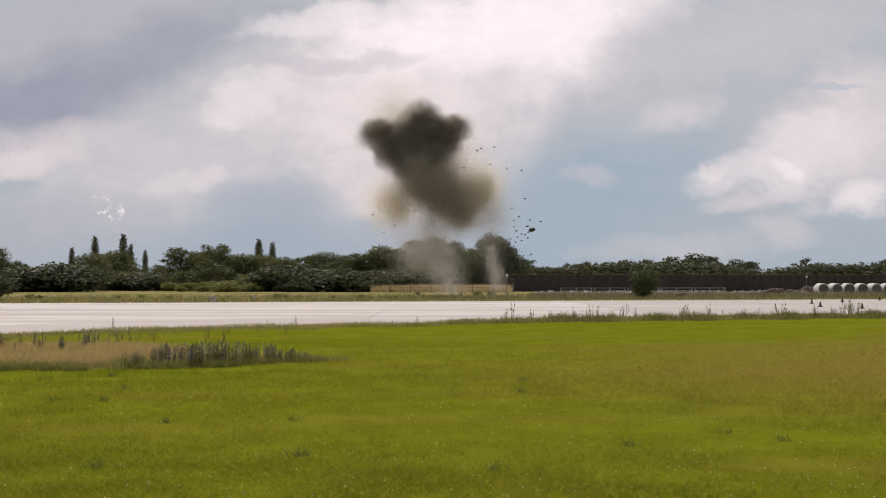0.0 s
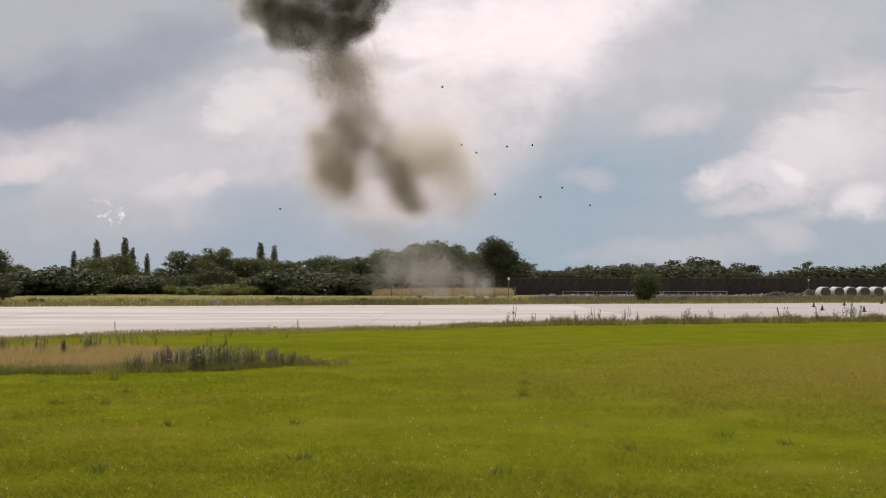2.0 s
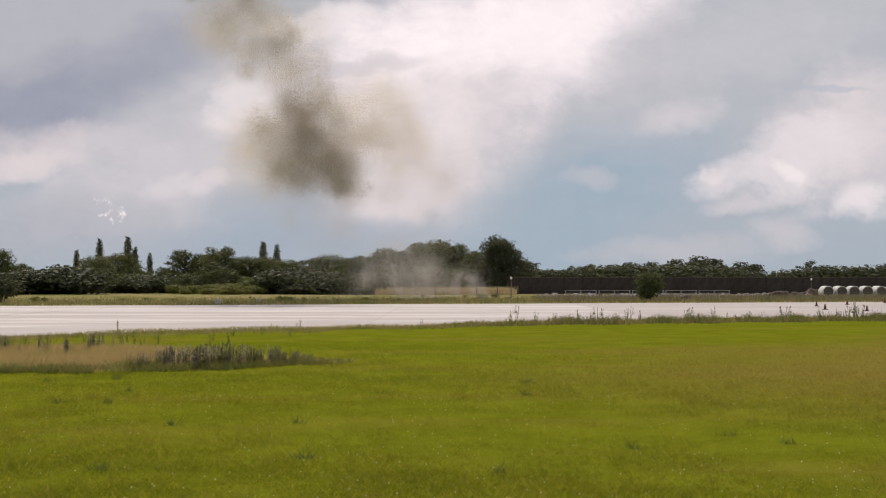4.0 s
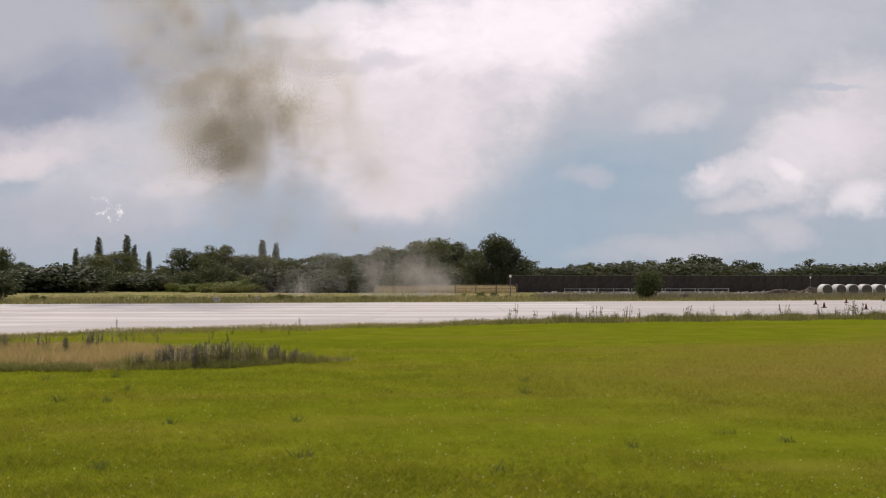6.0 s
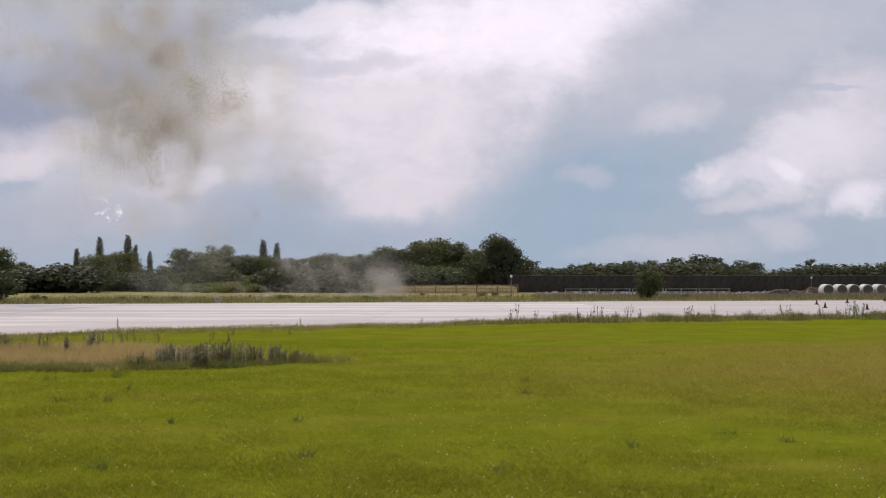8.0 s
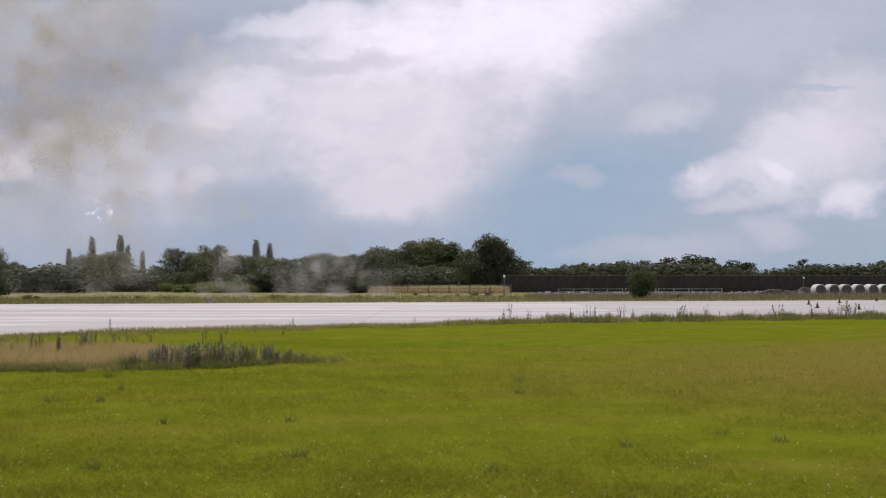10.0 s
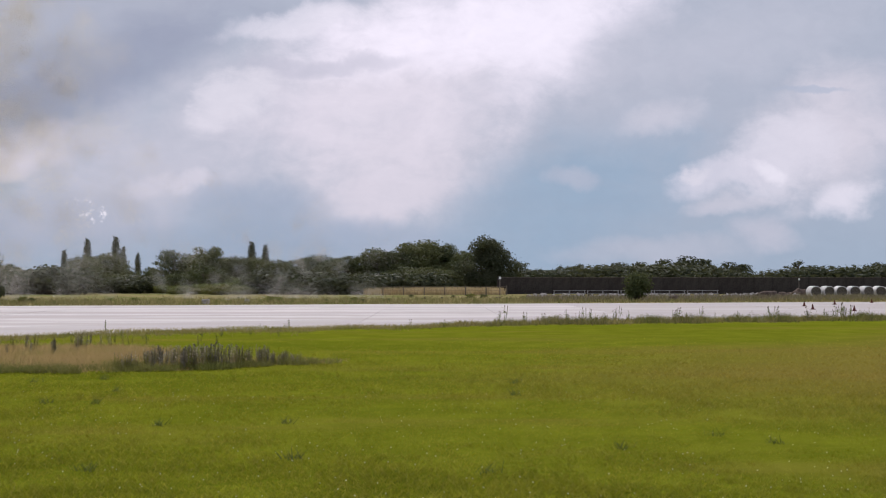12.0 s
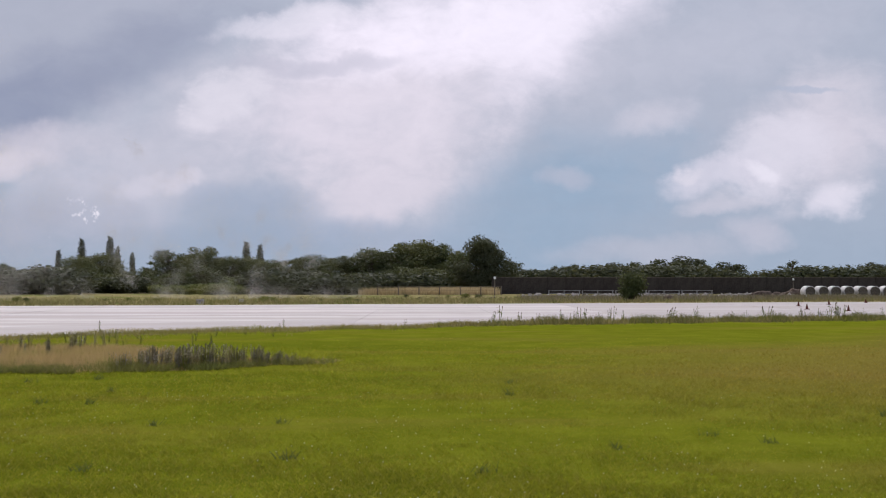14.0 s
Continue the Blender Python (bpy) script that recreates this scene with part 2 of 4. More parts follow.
    for cu, cv, ru, rv, amount in ((-5.90, 1.20, 0.34, 0.26, 0.85), (-6.05, 1.40, 0.22, 0.16, 0.5), (-6.62, 0.78, 0.14, 0.12, 0.6)):
        p_sep = n.put("ShaderNodeSeparateXYZ")
        n.join(p, p_sep.inputs[0])
        a = n.math("MULTIPLY", n.math("SUBTRACT", p_sep.outputs[0], cu), 1 / ru)
        b = n.math("MULTIPLY", n.math("SUBTRACT", p_sep.outputs[2], cv), 1 / rv)
        near = n.step(n.math("ADD", n.math("MULTIPLY", a, a), n.math("MULTIPLY", b, b)), 1.0, 0.2)
        col = n.mix(n.math("MULTIPLY", n.math("MULTIPLY", near, spark), amount), col, lin(252, 247, 245))
    col = n.mix(0.14, col, n.mix(n.step(wisp, 0.30, 0.70), lin(228, 228, 230), lin(255, 254, 253)), "MULTIPLY")
    e = n.put("ShaderNodeEmission")
    e.inputs[1].default_value = 1.04
    n.join(col, e.inputs[0])
    n.join(e.outputs[0], n.out.inputs[0])
    return n.mat


M_GROUND, M_SKY = ground_material(), sky_material()
M_CONCRETE, M_CONCRETE_WORN = concrete_material("runway_concrete", 0.0), concrete_material("worn_concrete", 0.55)
M_LAWN = lawn_blades()
M_STRAW = leafy("dry_grass", (0.46, 0.32, 0.15, 1), (0.35, 0.235, 0.11, 1), (0.27, 0.235, 0.075, 1), 0.45)
M_WEED = leafy("weed_leaf", (0.075, 0.100, 0.022, 1), (0.12, 0.14, 0.035, 1), (0.14, 0.13, 0.05, 1), 0.35)
M_VERGE = leafy("verge_blade", (0.16, 0.175, 0.03, 1), (0.22, 0.21, 0.05, 1), (0.28, 0.23, 0.09, 1), 0.4)
M_FARGRASS = leafy("verge_straw", (0.27, 0.215, 0.11, 1), (0.19, 0.165, 0.08, 1), (0.125, 0.13, 0.045, 1), 0.4)
M_RANK = leafy("dead_stalk", (0.20, 0.165, 0.12, 1), (0.15, 0.135, 0.075, 1), (0.24, 0.21, 0.17, 1), 0.3)
M_STONE = plain("broken_stone", (0.22, 0.20, 0.18, 1), (0.42, 0.39, 0.36, 1), 1.5, 0.9, 0.1)
M_CROP = leafy("ripe_crop", (0.40, 0.30, 0.17, 1), (0.33, 0.24, 0.13, 1), (0.42, 0.33, 0.19, 1), 0.4)
M_SEED = plain("brown_seed_head", (0.085, 0.05, 0.04, 1), (0.14, 0.09, 0.07, 1), 20.0, 0.95, 0.0)
M_THISTLE = leafy("thistle_leaf", (0.22, 0.21, 0.10, 1), (0.31, 0.27, 0.15, 1), (0.37, 0.31, 0.21, 1), 0.5)
M_DOWN = plain("pale_down", (0.40, 0.34, 0.24, 1), (0.52, 0.45, 0.33, 1), 20.0, 0.95, 0.0)
M_LEAF = leafy("tree_leaf", (0.055, 0.068, 0.030, 1), (0.088, 0.102, 0.042, 1), (0.112, 0.118, 0.048, 1), 0.22)
M_LEAF_DARK = leafy("dark_leaf", (0.045, 0.053, 0.032, 1), (0.072, 0.082, 0.042, 1), (0.075, 0.080, 0.044, 1), 0.2)
M_LEAF_PALE = leafy("hedge_leaf", (0.10, 0.125, 0.032, 1), (0.15, 0.165, 0.045, 1), (0.17, 0.165, 0.05, 1), 0.35)
M_BARK = plain("bark", (0.06, 0.045, 0.032, 1), (0.11, 0.085, 0.06, 1), 3.0, 0.9)
M_BARRIER = plain("dark_boarding", (0.040, 0.034, 0.030, 1), (0.068, 0.058, 0.050, 1), 0.5, 0.95, 0.05)
M_STEEL = plain("galvanised_steel", (0.16, 0.155, 0.15, 1), (0.30, 0.29, 0.28, 1), 1.2, 0.75, 0.2, 0.1)
M_POST = plain("weathered_post", (0.10, 0.08, 0.06, 1), (0.18, 0.15, 0.12, 1), 4.0, 0.9)
M_WHITE = plain("white_paint", (0.72, 0.72, 0.70, 1), (0.82, 0.82, 0.80, 1), 3.0, 0.6)
M_WRAP = plain("pale_bale_wrap", (0.40, 0.38, 0.35, 1), (0.54, 0.52, 0.49, 1), 2.0, 0.75, 0.2)
# bale ends: hay coloured darker to carry the shade on that face
M_HAY_SHADED = plain("shaded_hay_end", (0.075, 0.066, 0.052, 1), (0.15, 0.13, 0.105, 1), 6.0, 0.95, 0.1, 0.0, 0.8)
M_CONE = plain("red_cone_rubber", (0.075, 0.027, 0.022, 1), (0.12, 0.038, 0.03, 1), 5.0, 0.9, 0.05)
M_SOIL = plain("dug_soil", (0.07, 0.05, 0.04, 1), (0.15, 0.115, 0.085, 1), 2.0, 0.95, 0.1, 0.0, 0.9)
M_PETAL = plain("clover_petal", (0.62, 0.58, 0.30, 1), (0.76, 0.72, 0.45, 1), 30.0, 0.95, 0.0)
M_SOOT = dusty("soot_and_dirt", (0.14, 0.12, 0.092, 1), (0.24, 0.21, 0.16, 1), 0.45)
M_NECK = dusty("sooty_smoke", (0.43, 0.39, 0.305, 1), (0.57, 0.52, 0.415, 1), 0.5)
M_TAN = dusty("tan_dust", (0.66, 0.61, 0.50, 1), (0.79, 0.735, 0.62, 1), 0.55)
M_GREY = dusty("grey_dust", (0.50, 0.47, 0.43, 1), (0.60, 0.57, 0.53, 1), 0.5)
M_CLOD = plain("flung_clod", (0.035, 0.03, 0.026, 1), (0.08, 0.065, 0.05, 1), 6.0, 0.95)


# ---- mesh tools ----
def empty(name, m=None):
    ob = new(name)
    ob.empty_display_size = 0.3
    if m is not None:
        ob.matrix_basis = m
    return ob


def mesh_of(name, bm, material, smooth=False):
    me = bpy.data.meshes.new(name)
    if smooth:
        for f in bm.faces:
            f.smooth = True
    bm.to_mesh(me)
    bm.free()
    me.materials.append(material)
    return me


def part(name, bm, material, parent=None, label="", smooth=False):
    ob = new(name, mesh_of(name, bm, material, smooth) if isinstance(bm, bmesh.types.BMesh) else bm)
    if parent is not None:
        ob.parent = parent
    return tagged(ob, label)


def sheet_mesh(name, verts, size, material):
    """A mesh of loose faces with `size` corners each, from one array of corners."""
    me = bpy.data.meshes.new(name)
    k = len(verts) // size
    me.vertices.add(k * size)
    me.vertices.foreach_set("co", np.asarray(verts, dtype=np.float32).ravel())
    me.loops.add(k * size)
    me.loops.foreach_set("vertex_index", np.arange(k * size, dtype=np.int32))
    me.polygons.add(k)
    me.polygons.foreach_set("loop_start", np.arange(0, k * size, size, dtype=np.int32))
    me.update(calc_edges=True)
    me.materials.append(material)
    return me


def tube(bm, p, q, r0, r1, sides=7):
    p, q = Vector(p), Vector(q)
    m = Matrix.Translation((p + q) / 2) @ (q - p).to_track_quat("Z", "Y").to_matrix().to_4x4()
    bmesh.ops.create_cone(bm, cap_ends=True, segments=sides, radius1=r0, radius2=r1, depth=(q - p).length, matrix=m)


def box(bm, cx, cy, cz, sx, sy, sz, bevel=0.0):
    made = bmesh.ops.create_cube(bm, size=1.0, matrix=Matrix.Translation((cx, cy, cz)) @ Matrix.Diagonal((sx, sy, sz, 1)))
    if bevel:
        edges = list({e for v in made["verts"] for e in v.link_edges})
        bmesh.ops.bevel(bm, geom=edges, offset=bevel, segments=2, affect="EDGES", profile=0.5)


def units(rng, k):
    v = rng.normal(size=(k, 3))
    return v / np.linalg.norm(v, axis=1)[:, None]


def leaves(rng, centres, radii, per, size, flat=0.75, shell=0.55):
    """Corner array of leaf quads: clumps round the centres, most of them near each clump's skin."""
    out = []
    for c, r in zip(centres, radii):
        k = max(8, int(per * r * r))
        d = units(rng, k)
        rad = r * (shell + (1 - shell) * rng.random(k) ** 0.5) * (1 + 0.22 * rng.normal(size=k))
        p = np.asarray(c) + d * rad[:, None] * np.array([1, 1, flat])
        face = d + 0.75 * units(rng, k)
        a = np.cross(face, units(rng, k))
        a /= np.linalg.norm(a, axis=1)[:, None] + 1e-6
        b = np.cross(a, face)
        b /= np.linalg.norm(b, axis=1)[:, None] + 1e-6
        s = (size * (0.6 + 0.8 * rng.random(k)))[:, None]
        out.append(np.stack([p - a * s, p - b * s * 0.55, p + a * s, p + b * s * 0.55], axis=1))
    return np.concatenate(out).reshape(-1, 3)


# ---- setting ----
def ground():
    bm = bmesh.new()
    ys = [-80, -40, -10] + [y * 2.0 for y in range(0, 60)] + [130, 150, 180, 220, 300, 450, 700, 1200, 2200, 4200]
    xs = [-4000, -1500, -500, -200, -90] + [x * 3.0 for x in range(-24, 25)] + [90, 200, 500, 1500, 4000]
    grid = [[bm.verts.new((x, y, 0.05 * noise.noise((x * 0.11, y * 0.11, 0)) - 0.02 if 6 < y < 30 else 0.0)) for x in xs] for y in ys]
    for r in range(len(ys) - 1):
        for c in range(len(xs) - 1):
            bm.faces.new((grid[r][c], grid[r][c + 1], grid[r + 1][c + 1], grid[r + 1][c]))
    return tagged(part("ground", bm, M_GROUND, smooth=True), "flat airfield turf, green and mown near, straw-coloured beyond", "ground", kind="structure")


def near_edge(x):
    """Where the runway's near edge runs: it swings towards the lawn in the west."""
    return np.interp(x, (-80.0, -30.0, -12.9, -10.4, -7.1, -3.7, -1.3, 2.6, 12.3, 19.4, 90.0), (6.0, 18.0, 33.5, 37.2, 39.6, 40.8, 41.8, 45.0, 48.4, 50.6, 68.0))


def runway():
    """A slab of concrete bays with open joints, a little proud of the turf."""
    top = empty("runway")
    tagged(top, "wide pale concrete runway of long weathered bays", "runway", kind="structure")
    near = near_edge
    edge = lambda x: 82.0 + 0.24 * x
    xs = [-75 + 6.0 * i for i in range(27)]
    bays = 5
    for i in range(len(xs) - 1):
        for j in range(bays):
            bm = bmesh.new()
            g = 0.004
            c = []
            for (x, k) in ((xs[i] + g, j), (xs[i + 1] - g, j), (xs[i + 1] - g, j + 1), (xs[i] + g, j + 1)):
                lo = float(near(x)) - 0.6
                y = lo + (edge(x) - lo) * k / bays
                c.append((x, y + (g if k == j else -g)))
            low = [bm.verts.new((x, y, 0.005)) for x, y in c]
            high = [bm.verts.new((x, y, 0.045 + 0.004 * ((i * 7 + j * 3) % 3))) for x, y in c]
            bm.faces.new(high)
            for k in range(4):
                bm.faces.new((low[k], low[(k + 1) % 4], high[(k + 1) % 4], high[k]))
            part("concrete_bay", bm, M_CONCRETE_WORN if xs[i] > 4.0 or j == 0 else M_CONCRETE, top)
    return top


def sky_sheet():
    bm = bmesh.new()
    vs = [bm.verts.new((x, 0, z)) for x, z in ((-3800, -60), (3800, -60), (3800, 1500), (-3800, 1500))]
    bm.faces.new(vs)
    ob = part("backdrop", bm, M_SKY)
    ob.matrix_basis = pose(0, 4000, EYE)
    return tagged(ob, "distant sky of broken white and grey cloud", "sky", kind="structure")


ground()
RUNWAY = runway()
BACKDROP = sky_sheet()


# ---- trees ----
def tree(name, seed, width, height, bare, lobes, material, leaf=0.24, per=130, lean=0.0):
    """A tapered trunk with limbs and an uneven crown of leaf clumps; 1:1 in metres, standing at the origin."""
    rng = np.random.default_rng(seed)
    top = empty(name)
    bm = bmesh.new()
    r0 = 0.035 * height
    tube(bm, (0, 0, -0.1), (lean * 0.4, 0, height * 0.45), r0, r0 * 0.6)
    tube(bm, (lean * 0.4, 0, height * 0.44), (lean, 0, height * 0.85), r0 * 0.6, r0 * 0.15)
    centres, radii = [], []
    for i in range(lobes):
        f = (i + 0.5) / lobes
        z = bare + (height - bare) * (0.10 + 0.84 * f)
        spread = width * 0.5 * math.sin(math.pi * min(1.0, 0.22 + 0.70 * f)) ** 0.7
        a = i * 2.4 + rng.uniform(-0.5, 0.5)
        q = spread * rng.uniform(0.25, 0.85)
        c = (lean * f + q * math.cos(a), q * math.sin(a), z + rng.uniform(-0.06, 0.06) * height)
        r = width * rng.uniform(0.11, 0.21) * (1.1 - 0.3 * f)
        centres.append(c), radii.append(r)
        base = (lean * 0.4 * f, 0, height * (0.2 + 0.5 * f))
        tube(bm, base, (c[0], c[1], c[2]), r0 * 0.35, r0 * 0.08, 5)
    part("trunk", bm, M_BARK, top)
    part("crown", sheet_mesh("crown", leaves(rng, centres, radii, per, leaf), 4, material), None, top)
    return top


def poplar(seed, height, width):
    rng = np.random.default_rng(seed)
    top = empty("poplar_tree")
    bm = bmesh.new()
    tube(bm, (0, 0, -0.1), (0, 0, height * 0.95), 0.28, 0.04)
    centres, radii = [], []
    for i in range(34):
        f = i / 33
        z = height * (0.10 + 0.86 * f)
        w = width * 0.5 * math.sin(math.pi * (0.16 + 0.72 * f)) ** 0.6
        a = i * 2.4
        c = (w * 0.45 * math.cos(a), w * 0.45 * math.sin(a), z)
        centres.append(c), radii.append(max(0.3, w * 0.58))
        tube(bm, (0, 0, z - 0.9), c, 0.06, 0.02, 5)
    part("trunk", bm, M_BARK, top)
    part("crown", sheet_mesh("crown", leaves(rng, centres, radii, 360, 0.15, 1.5), 4, M_LEAF_DARK), None, top)
    return top


def bush(name, seed, width, height, lobes, material, leaf=0.16, per=220, vase=False):
    rng = np.random.default_rng(seed)
    top = empty(name)
    bm = bmesh.new()
    centres, radii = [], []
    for i in range(lobes):
        a, f = i * 2.4, (i + 0.5) / lobes
        q = width * 0.34 * math.sqrt(f) * rng.uniform(0.8, 1.1)
        r = width * rng.uniform(0.17, 0.25)
        z = min(height - r * 0.8, max(r * 0.55, height * rng.uniform(0.30, 0.85) * (1.1 - 0.5 * f)))
        if vase:
            q, r = q * (0.30 + 0.95 * z / height), r * (0.75 + 0.4 * z / height)
        c = (q * math.cos(a), q * 0.7 * math.sin(a), z)
        centres.append(c), radii.append(r)
        tube(bm, (c[0] * 0.15, c[1] * 0.15, -0.05), c, 0.035, 0.01, 5)
    part("stems", bm, M_BARK, top)
    part("foliage", sheet_mesh("foliage", leaves(rng, centres, radii, per, leaf), 4, material), None, top)
    return top


def plant_row(models, label, category, group, spots, rng, grow=1.0, girth=1.0, exact=False):
    """Places copies of the models along (x, y, height) spots; each model knows its own height."""
    used = set()
    models = [(ob, max(v.co.z for o in ob.children for v in o.data.vertices)) for ob, h in models]
    for i, (x, y, h) in enumerate(spots):
        k = int(rng.integers(len(models)))
        ob, h0 = models[k]
        s = grow * h / h0
        m = pose(x, y, 0, 0, 0, float(rng.uniform(0, 360))) @ Matrix.Diagonal((s * girth * float(rng.uniform(0.92, 1.15)), s * girth, s, 1))
        if k in used:
            ob = copy_thing(ob, m @ Matrix.Diagonal((1 / ob.scale.x, 1 / ob.scale.y, 1 / ob.scale.z, 1)) if exact else m)
        else:
            used.add(k)
            ob.matrix_basis = m
        tagged(ob, label, category, group)
    for k, (ob, h0) in enumerate(models):
        if k not in used:
            for o in (*ob.children_recursive, ob):
                bpy.data.objects.remove(o)


rng = np.random.default_rng(4)
BROAD = [(tree("broadleaf_tree", 10 + i, w, h, 0.9, 28, M_LEAF, 0.13, 270), h) for i, (w, h) in enumerate(((6.0, 6.6), (7.2, 7.0), (5.2, 7.4), (6.6, 6.0)))]
# the western belt: a ragged skyline
plant_row(BROAD, "dense green broadleaf tree in a tree belt beyond the runway", "tree", "trees of the western belt",
          [(-77.67, 190, 6.71), (-74.07, 188, 6.84), (-72.50, 195, 4.73), (-65.30, 186, 5.23), (-63.05, 192, 4.49), (-55.38, 180, 5.02), (-54.71, 190, 5.58), (-48.55, 182, 5.33), (-46.26, 188, 6.10), (-42.10, 184, 6.91), (-40.66, 190, 9.3), (-38.34, 186, 8.5), (-36.28, 183, 7.06), (-35.51, 190, 5.77)] + [(-31.84, 185, 5.03), (-29.92, 192, 5.06), (-25.50, 184, 4.55), (-22.62, 188, 5.54), (-18.86, 183, 5.26), (-16.49, 190, 4.84), (-13.39, 186, 5.96), (-11.74, 192, 6.01), (-9.54, 186, 6.24), (-7.87, 190, 6.71), (-6.17, 184, 6.73), (-4.92, 192, 7.33), (-3.49, 186, 6.97), (-2.25, 190, 7.46), (-0.73, 184, 6.91), (0.75, 190, 6.90), (2.20, 186, 6.79), (3.75, 190, 6.90), (5.08, 184, 6.55)], rng, 1.05, 1.15)
UNDER = [(tree("understorey_tree", 30 + i, w, h, 0.3, 20, M_LEAF, 0.13, 260), h) for i, (w, h) in enumerate(((5.0, 4.2), (5.8, 4.0), (4.6, 4.6)))]
plant_row(UNDER, "low rounded tree growing in front of the belt", "tree", "trees of the western belt",
          [(-68.23, 170, 3.24), (-63.29, 168, 2.98), (-57.34, 170, 3.49), (-51.23, 172, 3.69), (-46.31, 168, 3.80), (-43.17, 172, 3.86), (-38.06, 170, 4.00), (-34.13, 168, 5.46), (-30.51, 170, 3.49), (-27.25, 168, 2.98), (-22.13, 170, 3.24), (-18.56, 168, 3.64), (-15.61, 172, 3.26), (-11.10, 168, 3.47), (-7.12, 172, 4.02), (-5.00, 172, 4.87), (-2.85, 170, 5.17), (-1.16, 168, 4.63), (0.68, 172, 4.87), (2.32, 168, 4.47), (4.02, 170, 4.33), (5.40, 166, 3.61)], rng, 1.06, 1.3)
big = tree("broadleaf_tree", 51, 9.2, 7.9, 0.1, 46, M_LEAF_DARK, 0.15, 270)
big.matrix_basis = pose(7.45, 160, 0) @ Matrix.Diagonal((1.06, 0.94, 0.95, 1))
tagged(big, "large dark spreading tree at the end of the belt", "tree")
# upright poplars standing behind
POPS = [(poplar(60 + i, 12.0, 1.9), 12.0) for i in range(2)]
plant_row(POPS, "tall narrow poplar rising above the tree belt", "tree", "poplars",
          [(-86.57, 285, 13.03), (-79.54, 285, 12.89), (-77.71, 285, 10.93), (-74.06, 285, 10.64), (-92.33, 285, 9.52), (-45.81, 285, 11.63), (-41.70, 280, 12.97)], rng, 0.97, 1.1)
# the thin eastern row
SMALL = [(tree("row_tree", 70 + i, w, h, 0.8, 19, M_LEAF_DARK, 0.14, 250), h) for i, (w, h) in enumerate(((4.6, 4.6), (3.8, 4.9), (5.2, 4.3)))]
plant_row(SMALL, "small dark tree in a thin roadside row", "tree", "trees of the eastern row",
          [(17.50, 235, 3.04), (21.09, 230, 5.28), (25.38, 235, 4.43), (27.91, 232, 4.62), (31.89, 236, 3.98), (34.43, 232, 4.62), (37.94, 236, 4.44), (40.50, 232, 3.94), (43.21, 230, 4.37), (47.05, 235, 4.20), (48.96, 232, 4.85), (52.96, 234, 5.34), (56.56, 236, 4.21), (57.61, 230, 5.28), (62.14, 236, 4.44), (71.38, 235, 2.81), (72.81, 230, 5.28), (77.42, 234, 3.96), (79.39, 232, 4.74), (83.90, 236, 3.51), (85.34, 232, 3.37), (86.34, 228, 4.57), (91.85, 234, 4.42)], rng, 1.15, 1.25)
plant_row([(bush("hedge_bush", 75 + i, 5.0, 3.0, 16, M_LEAF_DARK, 0.15, 190), 3.0) for i in range(2)], "low dark hedge growth below the roadside row", "bush", "eastern hedge",
          [(14.74, 212, 2.49), (17.35, 212, 3.11), (21.01, 212, 2.90), (24.38, 214, 3.13), (27.28, 212, 2.90), (30.42, 212, 3.01), (33.87, 214, 2.92), (36.69, 212, 2.80), (39.83, 212, 3.01), (43.37, 214, 2.92), (46.10, 212, 3.11), (49.24, 212, 2.90), (52.87, 214, 3.13), (55.51, 212, 2.70), (63.87, 212, 2.49), (67.11, 214, 2.71), (69.62, 212, 2.80), (72.76, 212, 2.90), (76.61, 214, 2.71), (79.03, 212, 2.90), (82.17, 212, 3.11)], rng, 1.34, 1.35)
# hedges in front of the belt
HEDGE = [(bush("hedge_bush", 80 + i, w, h, 16, M_LEAF_PALE), h) for i, (w, h) in enumerate(((5.0, 2.2), (4.2, 2.0)))]
plant_row(HEDGE, "broad pale green bramble bush on the verge", "bush", "brambles",
          [(-37.23, 156, 1.19), (-34.10, 154, 1.80), (-31.03, 152, 2.17), (-28.03, 150, 2.32), (-25.78, 152, 2.10), (-23.84, 154, 1.65), (-33.86, 148, 0.99), (-30.52, 146, 1.22), (-27.46, 145, 1.36), (-24.57, 147, 1.22)], rng, 1.08, 1.2)
DARKB = [(bush("dark_bush", 90 + i, w, h, 16, M_LEAF_DARK), h) for i, (w, h) in enumerate(((4.6, 2.3), (5.2, 2.4)))]
plant_row(DARKB, "dense dark green bush before the trees", "bush", "dark bushes",
          [(-54.81, 140, 2.75), (-55.77, 150, 3.06), (-52.84, 148, 2.67), (-50.96, 150, 3.13), (-48.09, 148, 2.82), (-22.41, 152, 2.70), (-19.90, 150, 2.91), (-17.21, 146, 2.23), (-14.89, 148, 2.38), (-12.17, 146, 2.30), (-9.78, 148, 2.23), (-7.05, 152, 2.40), (-4.15, 156, 2.27), (-1.09, 158, 2.43), (-44.89, 160, 1.97), (-41.74, 160, 2.12), (-51.58, 165, 1.16), (-48.33, 165, 0.92), (-40.60, 165, 1.32)], rng, 1.08, 1.25)
